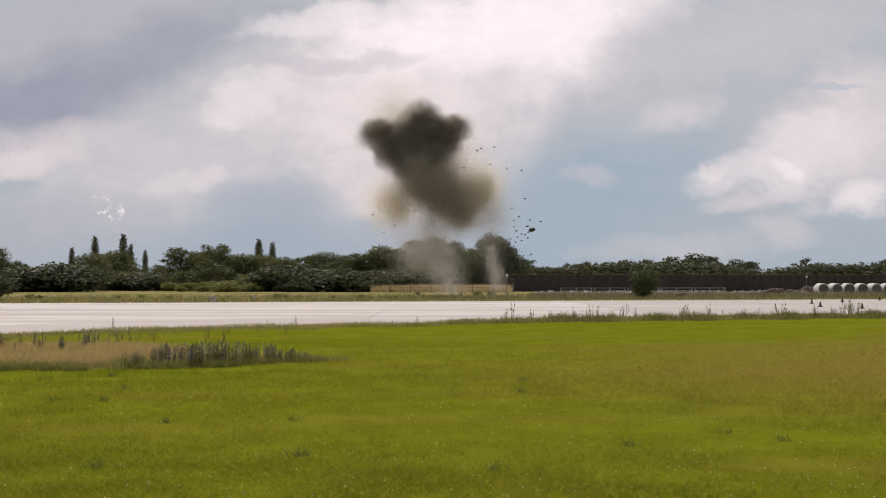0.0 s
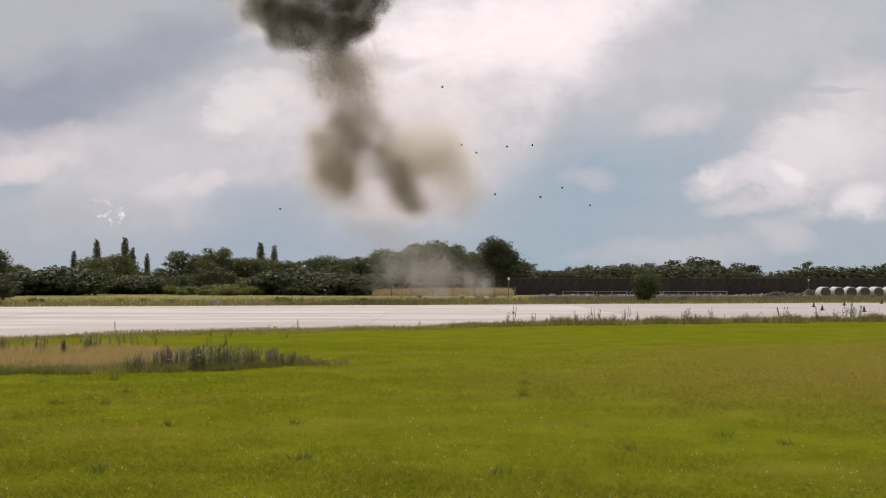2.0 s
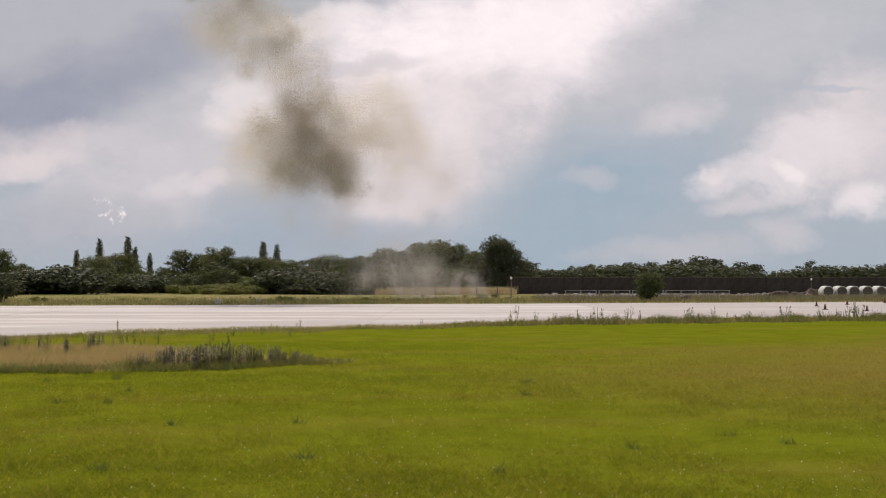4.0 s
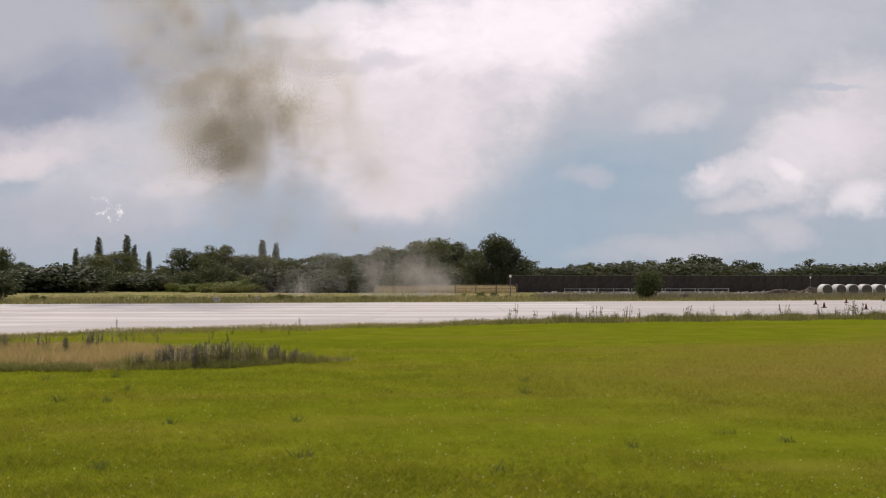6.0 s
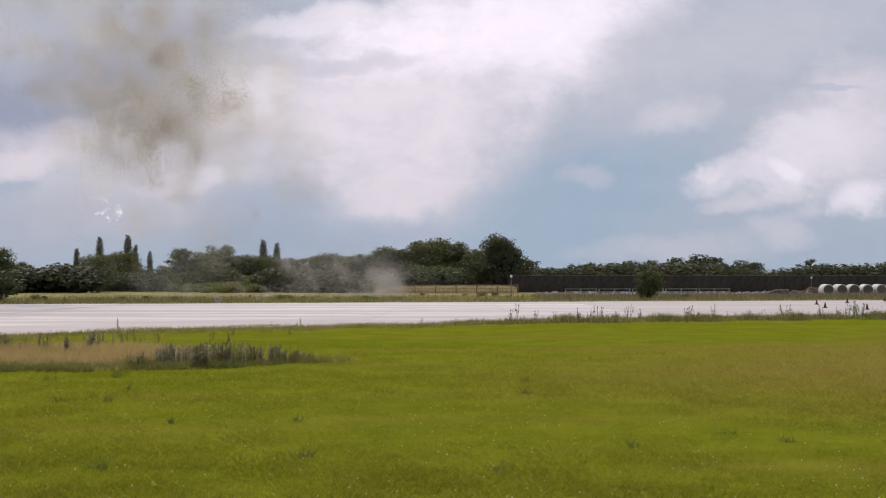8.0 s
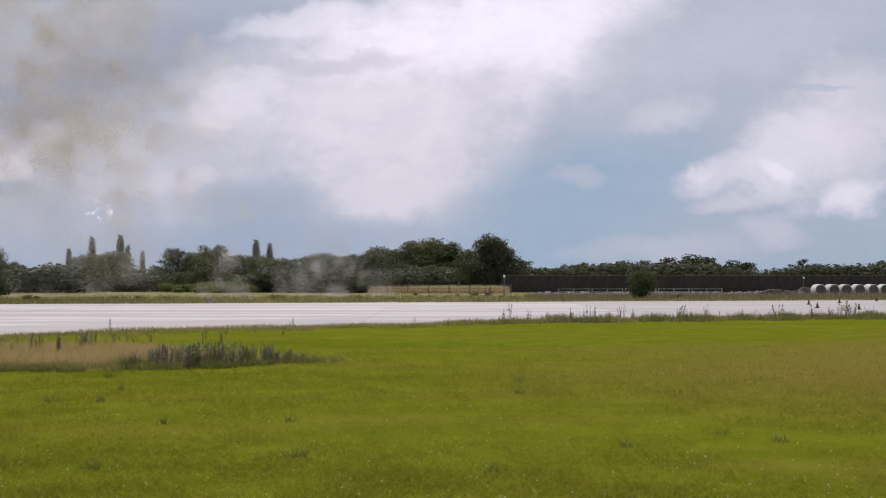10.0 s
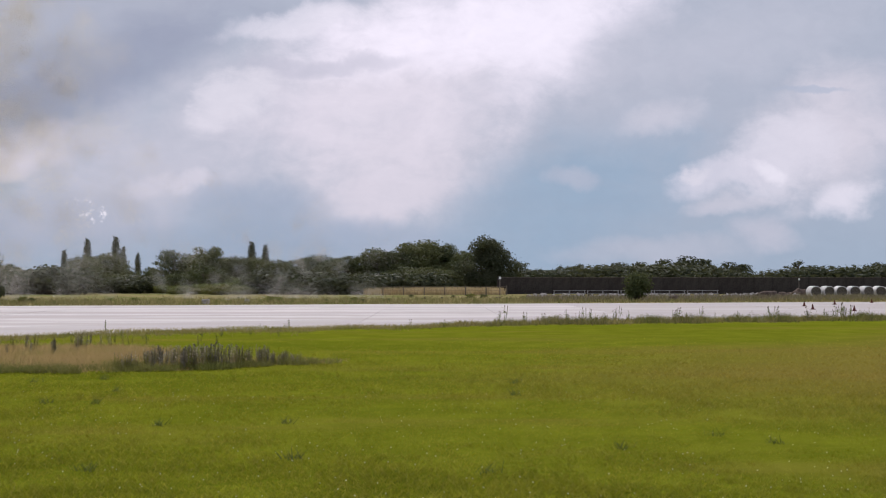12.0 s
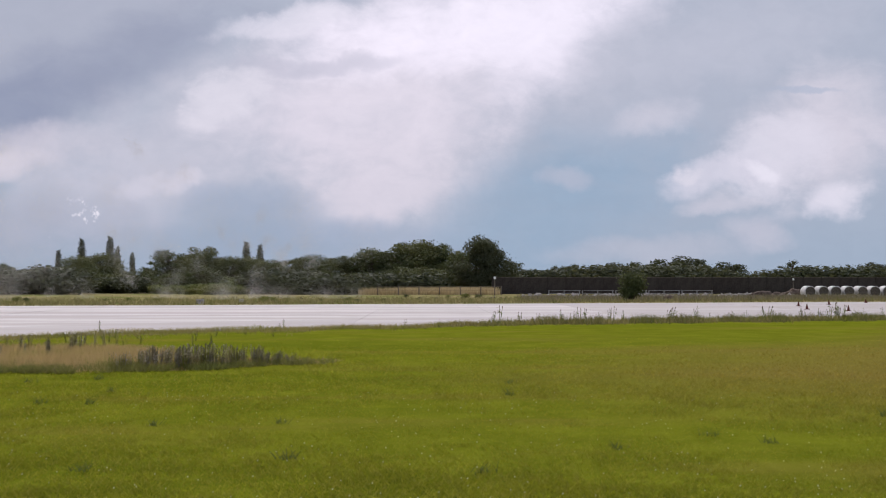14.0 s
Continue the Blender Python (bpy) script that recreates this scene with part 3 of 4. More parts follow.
plant_row([(bush("verge_shrub", 120 + i, 1.6, 0.9, 10, (M_LEAF_PALE, M_LEAF)[i], 0.10, 260), 0.9) for i in range(2)], "low straggling shrub on the far verge", "shrub", "verge shrubs",
          [(-33.07, 92, 0.38), (-33.09, 94, 0.26), (-29.91, 90, 0.19), (-29.30, 96, 0.28), (-27.74, 98, 0.35), (-26.33, 100, 0.37), (-23.39, 98, 0.35), (-13.63, 94, 0.63), (-13.21, 96, 0.51), (-12.27, 98, 0.39), (-9.37, 98, 0.35), (-6.82, 96, 0.51), (-5.98, 94, 0.44), (-4.14, 100, 0.37), (-2.60, 120, 0.58), (-1.23, 104, 0.27), (1.80, 118, 0.49), (3.49, 116, 0.62), (4.72, 114, 0.75), (6.85, 106, 0.29), (8.31, 108, 0.32), (14.96, 108, 0.27), (24.19, 110, 0.19), (27.45, 110, 0.19)], rng, 1.4, 1.2)
lone = bush("round_bush", 97, 3.2, 2.75, 26, M_LEAF, 0.09, 420, True)
lone.matrix_basis = pose(16.78, 95.61, 0)
tagged(lone, "lone round dark green bush beside the runway", "bush")
edge_bush = bush("round_bush", 98, 2.6, 2.6, 16, M_LEAF_DARK, 0.12, 380)
edge_bush.matrix_basis = pose(-32.67, 83.66, 0)
tagged(edge_bush, "tall dark bush on the runway verge", "bush")


# ---- the dark boarding, rails and fence ----
def barrier():
    top = empty("boarding_fence")
    tagged(top, "long dark boarded screen fence with a thin cap", "fence")
    x0, pitch, d, h = 8.06, 2.4, 150.0, 2.17
    bm = bmesh.new()
    box(bm, 0, 0, h / 2, pitch - 0.02, 0.08, h, 0.01)
    panel = mesh_of("panel", bm, M_BARRIER)
    bm = bmesh.new()
    box(bm, 0, 0, h / 2 + 0.03, 0.14, 0.2, h + 0.06, 0.01)
    post = mesh_of("post", bm, M_BARRIER)
    bm = bmesh.new()
    box(bm, 0, 0, h + 0.03, pitch - 0.16, 0.16, 0.05, 0.01)
    cap = mesh_of("cap_rail", bm, M_POST)
    for i in range(26):
        x = x0 + pitch * i
        for name, me, dx in (("panel", panel, pitch / 2), ("post", post, 0), ("cap_rail", cap, pitch / 2)):
            part(name, me, None, top).matrix_basis = pose(x + dx, d, 0)


def rails():
    """Low two-rail guard barriers set end to end."""
    bm_r, bm_p = bmesh.new(), bmesh.new()
    box(bm_r, 0, 0, 0, 3.3, 0.06, 0.06, 0.015)
    box(bm_p, 0, 0, 0.39, 0.09, 0.09, 0.78, 0.01)
    rail, post = mesh_of("rail", bm_r, M_STEEL), mesh_of("post", bm_p, M_STEEL)
    first = empty("guard_rail")
    tagged(first, "low grey galvanised two-rail guard barrier", "barrier", "guard rails")
    for z in (0.74, 0.46):
        part("rail", rail, None, first).matrix_basis = pose(0, -0.06, z)
    for x in (-1.55, 0.0, 1.55):
        part("post", post, None, first).matrix_basis = pose(x, 0, 0)
    for i in range(5):
        m = pose(11.68 + 1.7 + 3.4 * i, 115 + 0.25 * i, 0, 0, 0, 4)
        if i:
            copy_thing(first, m)
        else:
            first.matrix_basis = m


def field_fence():
    top = empty("field_fence")
    tagged(top, "wooden post fence with thin rails before a straw field", "fence")
    bm = bmesh.new()
    tube(bm, (0, 0, -0.1), (0, 0, 1.15), 0.07, 0.06)
    post = mesh_of("post", bm, M_POST)
    bm = bmesh.new()
    box(bm, 1.25, 0, 0, 2.5, 0.03, 0.035, 0.008)
    rail = mesh_of("rail", bm, M_POST)
    for i in range(7):
        x = -6.44 + 2.5 * i
        part("post", post, None, top).matrix_basis = pose(x, 139, 0)
        if i < 6:
            for z in (1.05, 0.6):
                part("rail", rail, None, top).matrix_basis = pose(x, 138.9, z)


def sign_post(x, d, top_z, label):
    top = empty("sign_post")
    bm = bmesh.new()
    tube(bm, (0, 0, -0.1), (0, 0, top_z - 0.1), 0.05, 0.05)
    part("post", bm, M_POST, top)
    bm = bmesh.new()
    box(bm, 0, -0.07, top_z - 0.14, 0.22, 0.03, 0.26, 0.01)
    part("plate", bm, M_WHITE, top, "blank white plate")
    top.matrix_basis = pose(x, d, 0)
    tagged(top, label, "post")


def bales():
    first = empty("hay_bale")
    tagged(first, "round hay bale in pale net wrap, lying on its side", "bale", "row of bales")
    bm = bmesh.new()
    bmesh.ops.create_cone(bm, cap_ends=True, segments=28, radius1=0.61, radius2=0.61, depth=1.2, matrix=pose(0, 0, 0.60, 90))
    bmesh.ops.bevel(bm, geom=[e for e in bm.edges if len(e.link_faces) == 2 and any(len(f.verts) > 4 for f in e.link_faces)], offset=0.09, segments=3, affect="EDGES", profile=0.5)
    for v in bm.verts:
        v.co += Vector((noise.noise(v.co * 3), noise.noise(v.co * 3 + Vector((9, 0, 0))), noise.noise(v.co * 3 + Vector((0, 9, 0))))) * 0.03
        v.co.z = max(v.co.z, 0.0)
    part("wrapping", bm, M_WRAP, first, smooth=True)
    bm = bmesh.new()
    for side in (-1, 1):
        bmesh.ops.create_cone(bm, cap_ends=True, segments=24, radius1=0.54, radius2=0.50, depth=0.03, matrix=pose(0, side * 0.61, 0.60, 90))
    for v in bm.verts:
        v.co.y += 0.012 * noise.noise(v.co * 9)
    part("hay_face", bm, M_HAY_SHADED, first, "rough grey-brown hay end, coloured dark for its shaded face")
    for i in range(7):
        m = pose(38.27 + 1.38 * i, 116 + 0.15 * i, 0, 0, 0, 5 + 5 * math.sin(i * 2.0))
        if i:
            copy_thing(first, m)
        else:
            first.matrix_basis = m


def cones():
    first = empty("traffic_cone")
    tagged(first, "small dull red traffic cone standing on concrete", "cone", "traffic cones")
    bm = bmesh.new()
    box(bm, 0, 0, 0.02, 0.24, 0.24, 0.04, 0.012)
    part("base", bm, M_CONE, first)
    bm = bmesh.new()
    tube(bm, (0, 0, 0.04), (0, 0, 0.31), 0.08, 0.022, 14)
    part("cone_body", bm, M_CONE, first)
    for i, (x, y) in enumerate(((23.91, 74.36), (21.58, 65.61), (27.74, 79.67), (22.64, 61.97), (32.66, 85.80))):
        m = pose(x, y, 0.05, 0, 0, 20 * i)
        if i:
            copy_thing(first, m)
        else:
            first.matrix_basis = m


def soil_heap(x, y, w, h, seed):
    bm = bmesh.new()
    bmesh.ops.create_icosphere(bm, subdivisions=4, radius=1.0)
    for v in bm.verts:
        c = v.co
        k = 1 + 0.35 * noise.fractal(c * 1.6 + Vector((seed, 0, 0)), 0.8, 2.0, 4)
        v.co = Vector((c.x * w / 2 * k, c.y * w * 0.35 * k, max(-0.03, c.z * h * k)))
    ob = part("soil_heap", bm, M_SOIL, smooth=True)
    ob.matrix_basis = pose(x, y, 0)
    tagged(ob, "low heap of dug dark soil on the verge", "heap", "soil heaps")


def marker_box(x, y, w, h):
    bm = bmesh.new()
    box(bm, 0, 0, h / 2, w, 0.3, h, 0.03)
    ob = part("runway_marker", bm, M_STONE)
    ob.matrix_basis = pose(x, y, 0)
    tagged(ob, "small weathered grey box marker at the runway edge", "marker", "runway markers")


barrier()
rails()
field_fence()
sign_post(6.46, 116, 2.16, "thin dark post with a small white plate")
sign_post(46.29, 146, 2.08, "thin dark post with a small white plate")
bales()
cones()
for i, (x, y, w, h) in enumerate(((30.22, 104.57, 2.4, 0.75), (32.68, 107.94, 2.0, 0.55), (38.07, 119.51, 2.6, 0.8), (28.38, 111.54, 1.8, 0.3), (20.43, 98.42, 1.2, 0.45), (10.96, 107.94, 2.6, 0.35))):
    soil_heap(x, y, w, h, i * 3.7)
for x, y, w, h in ((-16.79, 83.66, 0.55, 0.36), (-14.50, 88.06, 0.35, 0.3)):
    marker_box(x, y, w, h)


# ---- grass and weeds ----
def blades(rng, xy, height, width, bend=0.5):
    """Corner array of single-triangle blades on the ground points xy."""
    k = len(xy)
    a = rng.uniform(0, 2 * math.pi, k)
    h = height * (0.5 + rng.random(k))
    w = width * (0.6 + 0.8 * rng.random(k))
    side = np.stack([np.cos(a), np.sin(a), np.zeros(k)], 1) * w[:, None] / 2
    base = np.concatenate([xy, np.full((k, 1), -0.01)], 1)
    b = rng.uniform(0, 2 * math.pi, k)
    tip = base + np.stack([np.cos(b) * bend * h, np.sin(b) * bend * h, h], 1)
    return np.stack([base - side, base + side, tip], 1).reshape(-1, 3)


def fan(rng, k, y0, y1, half, power=1.0):
    """Points between y0 and y1, spread over a width that grows with y."""
    y = y0 + (y1 - y0) * rng.random(k) ** power
    return np.stack([(rng.random(k) * 2 - 1) * half * y, y], 1)


def stuff(name, corners, size, material, label, category):
    return tagged(part(name, sheet_mesh(name, corners, size, material), None), label, category, kind="stuff")


rng = np.random.default_rng(21)
k = 270000
ly = 7.6 * (34.0 / 7.6) ** (rng.random(k) ** 1.2)
lx = (rng.random(k) * 2 - 1) * 0.43 * ly
clump = np.array([noise.noise((a * 1.1, b * 0.8, 0.0)) + 0.7 * noise.noise((a * 4.0, b * 3.0, 5.0)) for a, b in zip(lx, ly)])
keep = rng.random(k) < np.interp(ly, (7.6, 17.0, 34.0), (1.0, 0.9, 0.0)) * np.clip(0.72 + 0.5 * clump, 0.35, 1.0)
lawn_xy = np.stack([lx, ly], 1)[keep]
stuff("lawn_grass", blades(rng, lawn_xy, 0.030 * (1 + 0.5 * clump[keep]), 0.0045 + 0.00055 * lawn_xy[:, 1], 1.1), 3, M_LAWN, "short mown green grass blades of the lawn", "grass")
tuft = fan(rng, 16, 8.5, 20.0, 0.40)
tuft_xy = np.repeat(tuft, 26, axis=0) + rng.normal(size=(16 * 26, 2)) * 0.045
stuff("grass_tufts", blades(rng, tuft_xy, 0.085, 0.013, 0.9), 3, M_WEED, "coarse darker grass tufts in the lawn", "grass")


def petals(rng, xy, z, size):
    k = len(xy)
    c = np.concatenate([xy, np.full((k, 1), z)], 1)
    out = []
    for i in range(3):
        a, b = units(rng, k), units(rng, k)
        out.append(np.stack([c + a * size, c + b * size, c - a * size, c - b * size], 1))
    return np.concatenate(out).reshape(-1, 3)


stuff("clover_flowers", petals(rng, fan(rng, 420, 8.0, 17.0, 0.42), 0.050, 0.0075), 4, M_PETAL, "tiny pale clover heads scattered in the lawn", "flowers")


# rough strip along the runway's near edge
k = 26000
sx = rng.uniform(-22, 24, k)
depth = np.where(sx < -4, 2.6, 1.5) * np.abs(rng.normal(size=k)) * 0.6
sxy = np.stack([sx, near_edge(sx) - 0.35 - depth + 0.35 * np.sin(sx * 1.7)], 1)
tall = np.interp(sx, (-1.0, 4.0), (0.0, 1.0)) * np.clip(0.75 + 0.5 * np.sin(sx * 2.3) * np.sin(sx * 0.9 + 1), 0.35, 1.0)
rank = rng.random(k) < 0.6 * tall
stuff("verge_grass", blades(rng, sxy[~rank], (0.13 + 0.09 * tall)[~rank], 0.025, 0.6), 3, M_VERGE, "long rough green grass along the runway edge", "grass")
stuff("rank_weeds", blades(rng, sxy[rank], 0.12 + 0.16 * tall[rank], 0.035, 0.6), 3, M_WEED, "rank dark green weeds along the runway edge", "weeds")
# tall dry patch on the western side, thinning out eastwards
k = 42000


def patch_front(x):
    """Where the uncut patch begins: it draws back eastwards, with a ragged edge."""
    return np.interp(x, (-16.0, -8.0, -5.0, -4.0, -3.0, -1.5), (19.9, 20.9, 21.2, 21.6, 22.9, 23.6)) + 0.10 * np.sin(x * 3.1) + 0.14 * np.sin(x * 1.13) + 0.06 * np.sin(x * 9.7)


px = rng.uniform(-16.0, -1.8, k)
front = patch_front(px)
back = np.interp(px, (-16, -8, -5.8, -5.0, -1.8), (30.0, 29.0, 27.0, 24.5, 24.3))
py = front + (back - front) * rng.random(k) ** 0.85
pkeep = rng.random(k) < np.interp(px, (-16, -7.0, -5.6, -4.0, -1.8), (1.0, 1.0, 0.45, 0.3, 0.02))
ph = np.interp(py - front, (0.0, 0.5, 1.5, 9.0), (0.08, 0.13, 0.16, 0.12)) * np.interp(px, (-6.2, -5.7, -4.0, -2.0), (1.0, 0.55, 0.5, 0.35))
stuff("dry_grass", blades(rng, np.stack([px, py], 1)[pkeep], ph[pkeep], 0.013, 0.8), 3, M_STRAW, "tall reddish dry grass in an uncut patch", "grass")
k = 20000
wx = rng.uniform(-16.0, -1.9, k)
wkeep = rng.random(k) < np.interp(wx, (-16, -4.2, -1.9), (1.0, 0.9, 0.05))
wy = patch_front(wx) - 0.08 + np.abs(rng.normal(size=k)) * np.interp(wx, (-16, -6, -2.7), (0.45, 0.9, 0.5))
clump = np.array([noise.noise((a * 1.4, b * 1.4, 3.0)) for a, b in zip(wx, wy)])
wkeep &= clump > -0.25
stuff("patch_undergrowth", blades(rng, np.stack([wx, wy], 1)[wkeep], (0.10 + 0.06 * np.clip(clump, 0, 1))[wkeep], 0.020, 0.8), 3, M_LEAF_PALE, "green undergrowth at the foot of the uncut patch", "grass")
# far verge
k = 22000
fx = rng.uniform(-55, 60, k)
fy = 83.5 + 0.24 * fx + np.abs(rng.normal(size=k)) * 16
stuff("far_verge_grass", blades(rng, np.stack([fx, fy], 1), 0.26, 0.07, 0.5), 3, M_FARGRASS, "pale dry grass on the far runway verge", "grass")


# standing straw crop behind the field fence
k = 16000
cx, cy = rng.uniform(-9.0, 8.6, k), rng.uniform(142.0, 156.0, k)
stuff("straw_crop", blades(rng, np.stack([cx, cy], 1), 0.72, 0.09, 0.15), 3, M_CROP, "ripe straw-coloured standing crop behind the fence", "crop")
# broken stone along the guard rails
ks = 260
rx = rng.uniform(9.0, 36.0, ks)
ry = 111.5 + 0.07 * rx + rng.normal(size=ks) * 0.9
bm = bmesh.new()
for x, y in zip(rx, ry):
    r = float(rng.uniform(0.14, 0.38))
    made = bmesh.ops.create_icosphere(bm, subdivisions=1, radius=r, matrix=pose(float(x), float(y), r * 0.4, *map(float, rng.uniform(0, 360, 3))))
    for v in made["verts"]:
        v.co += Vector(units(rng, 1)[0]) * r * 0.25
tagged(part("rubble", bm, M_STONE), "heaped grey broken stone along the guard rails", "rubble", kind="stuff")
# rank growth before the guard rails
k = 9000
gx = rng.uniform(8.0, 42.0, k)
gy = 92.0 + 0.24 * gx + np.abs(rng.normal(size=k)) * 6
stuff("rank_grass", blades(rng, np.stack([gx, gy], 1), 0.42, 0.09, 0.5), 3, M_RANK, "dull grey-brown rank grass and dead stalks", "grass")


def weed(name, seed, height, spikes, material, seed_heads, spread):
    """A tall weed: several leafy stems, each with a head at its tip."""
    rng = np.random.default_rng(seed)
    top, lv = empty(name), []
    for i in range(spikes):
        a, q = rng.uniform(0, 6.28), rng.uniform(0.05, spread) * height
        h = height * rng.uniform(0.55, 1.0)
        e = np.array((q * math.cos(a), q * math.sin(a), h))
        s = e * np.array((0.35, 0.35, 0.0))
        bm = bmesh.new()
        mid = (s + e) / 2 + np.array((0.03, 0.02, 0.0)) * height
        tube(bm, s, mid, 0.012, 0.009, 5)
        tube(bm, mid, e, 0.009, 0.005, 5)
        stem = part("stem", bm, material, top)
        for j in range(13):
            p = s + (e - s) * rng.uniform(0.03, 0.9)
            d = units(rng, 1)[0] * np.array((1, 1, 0.5))
            w = np.cross(d, (0, 0, 1.0)) * 0.2
            ln = height * 0.24 * rng.uniform(0.5, 1.2)
            lv += [p, p + d * ln * 0.5 + w * ln, p + d * ln, p + d * ln * 0.5 - w * ln]
        bm = bmesh.new()
        bmesh.ops.create_icosphere(bm, subdivisions=1, radius=1.0)
        for v in bm.verts:
            v.co = Vector((v.co.x * 0.016, v.co.y * 0.016, v.co.z * (0.045 if seed_heads is M_SEED else 0.022))) * (1 + 0.3 * noise.noise(v.co * 3)) + Vector(e)
        part("seed_head", bm, seed_heads, stem)
    part("leaves", sheet_mesh("leaves", np.array(lv), 4, material), None, top)
    return top


rng = np.random.default_rng(33)
DOCK = [(weed("dock_weed", 100 + i, 0.8, 2 + i, M_WEED, M_SEED, 0.30), 0.8) for i in range(4)]
row = [(float(x), float(near_edge(x)) - float(rng.uniform(-0.1, 1.0)), float(0.22 + 0.40 * rng.random() ** 2) * (1.0 if x > 2 else 0.7)) for x in np.concatenate([rng.uniform(2.0, 21.5, 84), rng.uniform(-14, 2, 14)])]
row += [(float(x), float(rng.uniform(28.5, 35.0)) + 0.3 * float(x + 9), float(rng.uniform(0.16, 0.30))) for x in rng.uniform(-13.5, -4.5, 26)]
row += [(7.25, float(near_edge(7.4)), 0.55), (7.42, float(near_edge(7.4)), 0.62), (17.30, 49.4, 0.66), (17.52, 49.2, 0.58), (17.66, 49.3, 0.72), (17.81, 49.5, 0.62), (2.74, 46.2, 0.66), (11.08, 48.1, 0.6), (10.08, 47.9, 0.5)]
plant_row(DOCK, "tall brown-headed dock weed at the runway edge", "weed", "runway weeds", row, rng, exact=True)
THISTLE = [(weed("thistle", 110 + i, 0.6, 3 + i % 3, (M_THISTLE, M_RANK, M_VERGE)[i % 3], (M_DOWN, M_RANK, M_RANK)[i % 3], 0.24), 0.6) for i in range(5)]
row = []
for x in -5.95 + 3.15 * rng.random(150) ** 0.9:
    y = float(patch_front(x)) + 0.35 + 1.9 * float(rng.random()) * (1.0 if x < -3.6 else 0.4)
    row.append((float(x), y, float(np.interp(x, (-6.0, -5.2, -4.6, -4.1, -3.4, -2.8), (0.30, 0.36, 0.42, 0.40, 0.27, 0.17)) * rng.uniform(0.7, 1.08))))
row += [(float(rng.uniform(-13.0, -8.2)), float(rng.uniform(25.5, 30)), float(rng.uniform(0.22, 0.42))) for i in range(46)]
plant_row(THISTLE, "grey-green thistle with pale downy heads", "thistle", "thistles", row, rng, exact=True)


# ---- the blast: smoke, dust and flung dirt ----
BLAST_Y = 111.0
rng = np.random.default_rng(77)


def specks(count, speck, c):
    """Corner array of tiny triangular specks round the points c."""
    a, b = units(rng, count), units(rng, count)
    s = (speck * (0.5 + rng.random(count)))[:, None]
    return np.stack([c + a * s, c + b * s, c - (a + b) * 0.7 * s], 1).reshape(-1, 3)


def wisp_mesh(material, radius, count, speck, lumps, stretch=1.0):
    """A curling lump of hanging specks: a soft haze with denser folds in it."""
    heart = rng.normal(size=(lumps, 3)) * radius * 0.45
    size = radius * rng.uniform(0.18, 0.42, lumps)
    pick = rng.choice(lumps, count, p=size ** 2 / (size ** 2).sum())
    haze = rng.random(count) < 0.5
    where = np.where(haze[:, None], 0.0, heart[pick])
    wide = np.where(haze, radius * 0.55, size[pick])
    c = where + rng.normal(size=(count, 3)) * wide[:, None] * np.array([1, 1, stretch])
    return sheet_mesh("puff", specks(count, speck, c), 3, material)


def billow_mesh(material, lit_fringe, radius, count, speck):
    """A dense billow of specks with a knobbly outline; its thin lighter edge colours in a backlit rim."""
    seed = Vector((radius * 17, radius * 5, 0))

    def lump(v):
        return 1.0 + 0.36 * noise.noise(v * 1.5 + seed) + 0.26 * (0.5 - abs(noise.noise(v * 3.1 + seed))) + 0.10 * noise.noise(v * 6.5 + seed)

    d = units(rng, count)
    skin = np.array([lump(Vector(v)) for v in d])
    deep = rng.random(count) ** 0.38 + np.abs(rng.normal(size=count)) * 0.06
    order = np.argsort(deep)
    me = sheet_mesh("puff", specks(count, speck * np.linspace(1.25, 0.6, count), (d * (deep * skin * radius)[:, None])[order]), 3, material)
    me.materials.append(lit_fringe)
    slot = np.zeros(count, dtype=np.int32)
    slot[-int(count * 0.25):] = 1
    me.polygons.foreach_set("material_index", slot)
    return me


PUFFS = {
    "soot": [billow_mesh(M_SOOT, M_NECK, 0.85 + 0.13 * i, 4000, 0.036) for i in range(5)],
    "neck": [wisp_mesh(M_NECK, 1.05 + 0.16 * i, 2000, 0.0280, 11) for i in range(5)],
    "haze": [wisp_mesh(M_NECK, 2.0 + 0.2 * i, 4400, 0.0250, 12) for i in range(5)],
    "tan": [wisp_mesh(M_TAN, 1.25 + 0.18 * i, 1500, 0.0290, 11) for i in range(5)],
    "veil": [wisp_mesh(M_TAN, 2.2 + 0.2 * i, 4200, 0.0250, 12) for i in range(5)],
    "grey": [wisp_mesh(M_GREY, 1.5 + 0.25 * i, 4600, 0.0205, 10, 1.3) for i in range(5)],
    "wisp": [wisp_mesh(M_GREY, 0.60 + 0.10 * i, 2000, 0.0185, 8, 1.9) for i in range(5)],
}
GIRTH = {"soot": 0.85, "neck": 0.25, "haze": 1.2, "tan": 0.5, "veil": 1.2, "grey": 0.7, "wisp": 0.3}
PLUME = tagged(empty("smoke_plume", pose(0, BLAST_Y, 0)), "dark sooty head on a brown smoke column drifting on the wind", "smoke")
DUST = tagged(empty("ground_dust", pose(0, BLAST_Y, 0)), "thin grey dust hanging over the blast spot", "dust")
MOVES = []


def at(track, t):
    """Where a body of smoke stands at t seconds, and its radius."""
    return [float(np.interp(t, [row[0] for row in track], [row[k] for row in track])) for k in (1, 2, 3)]


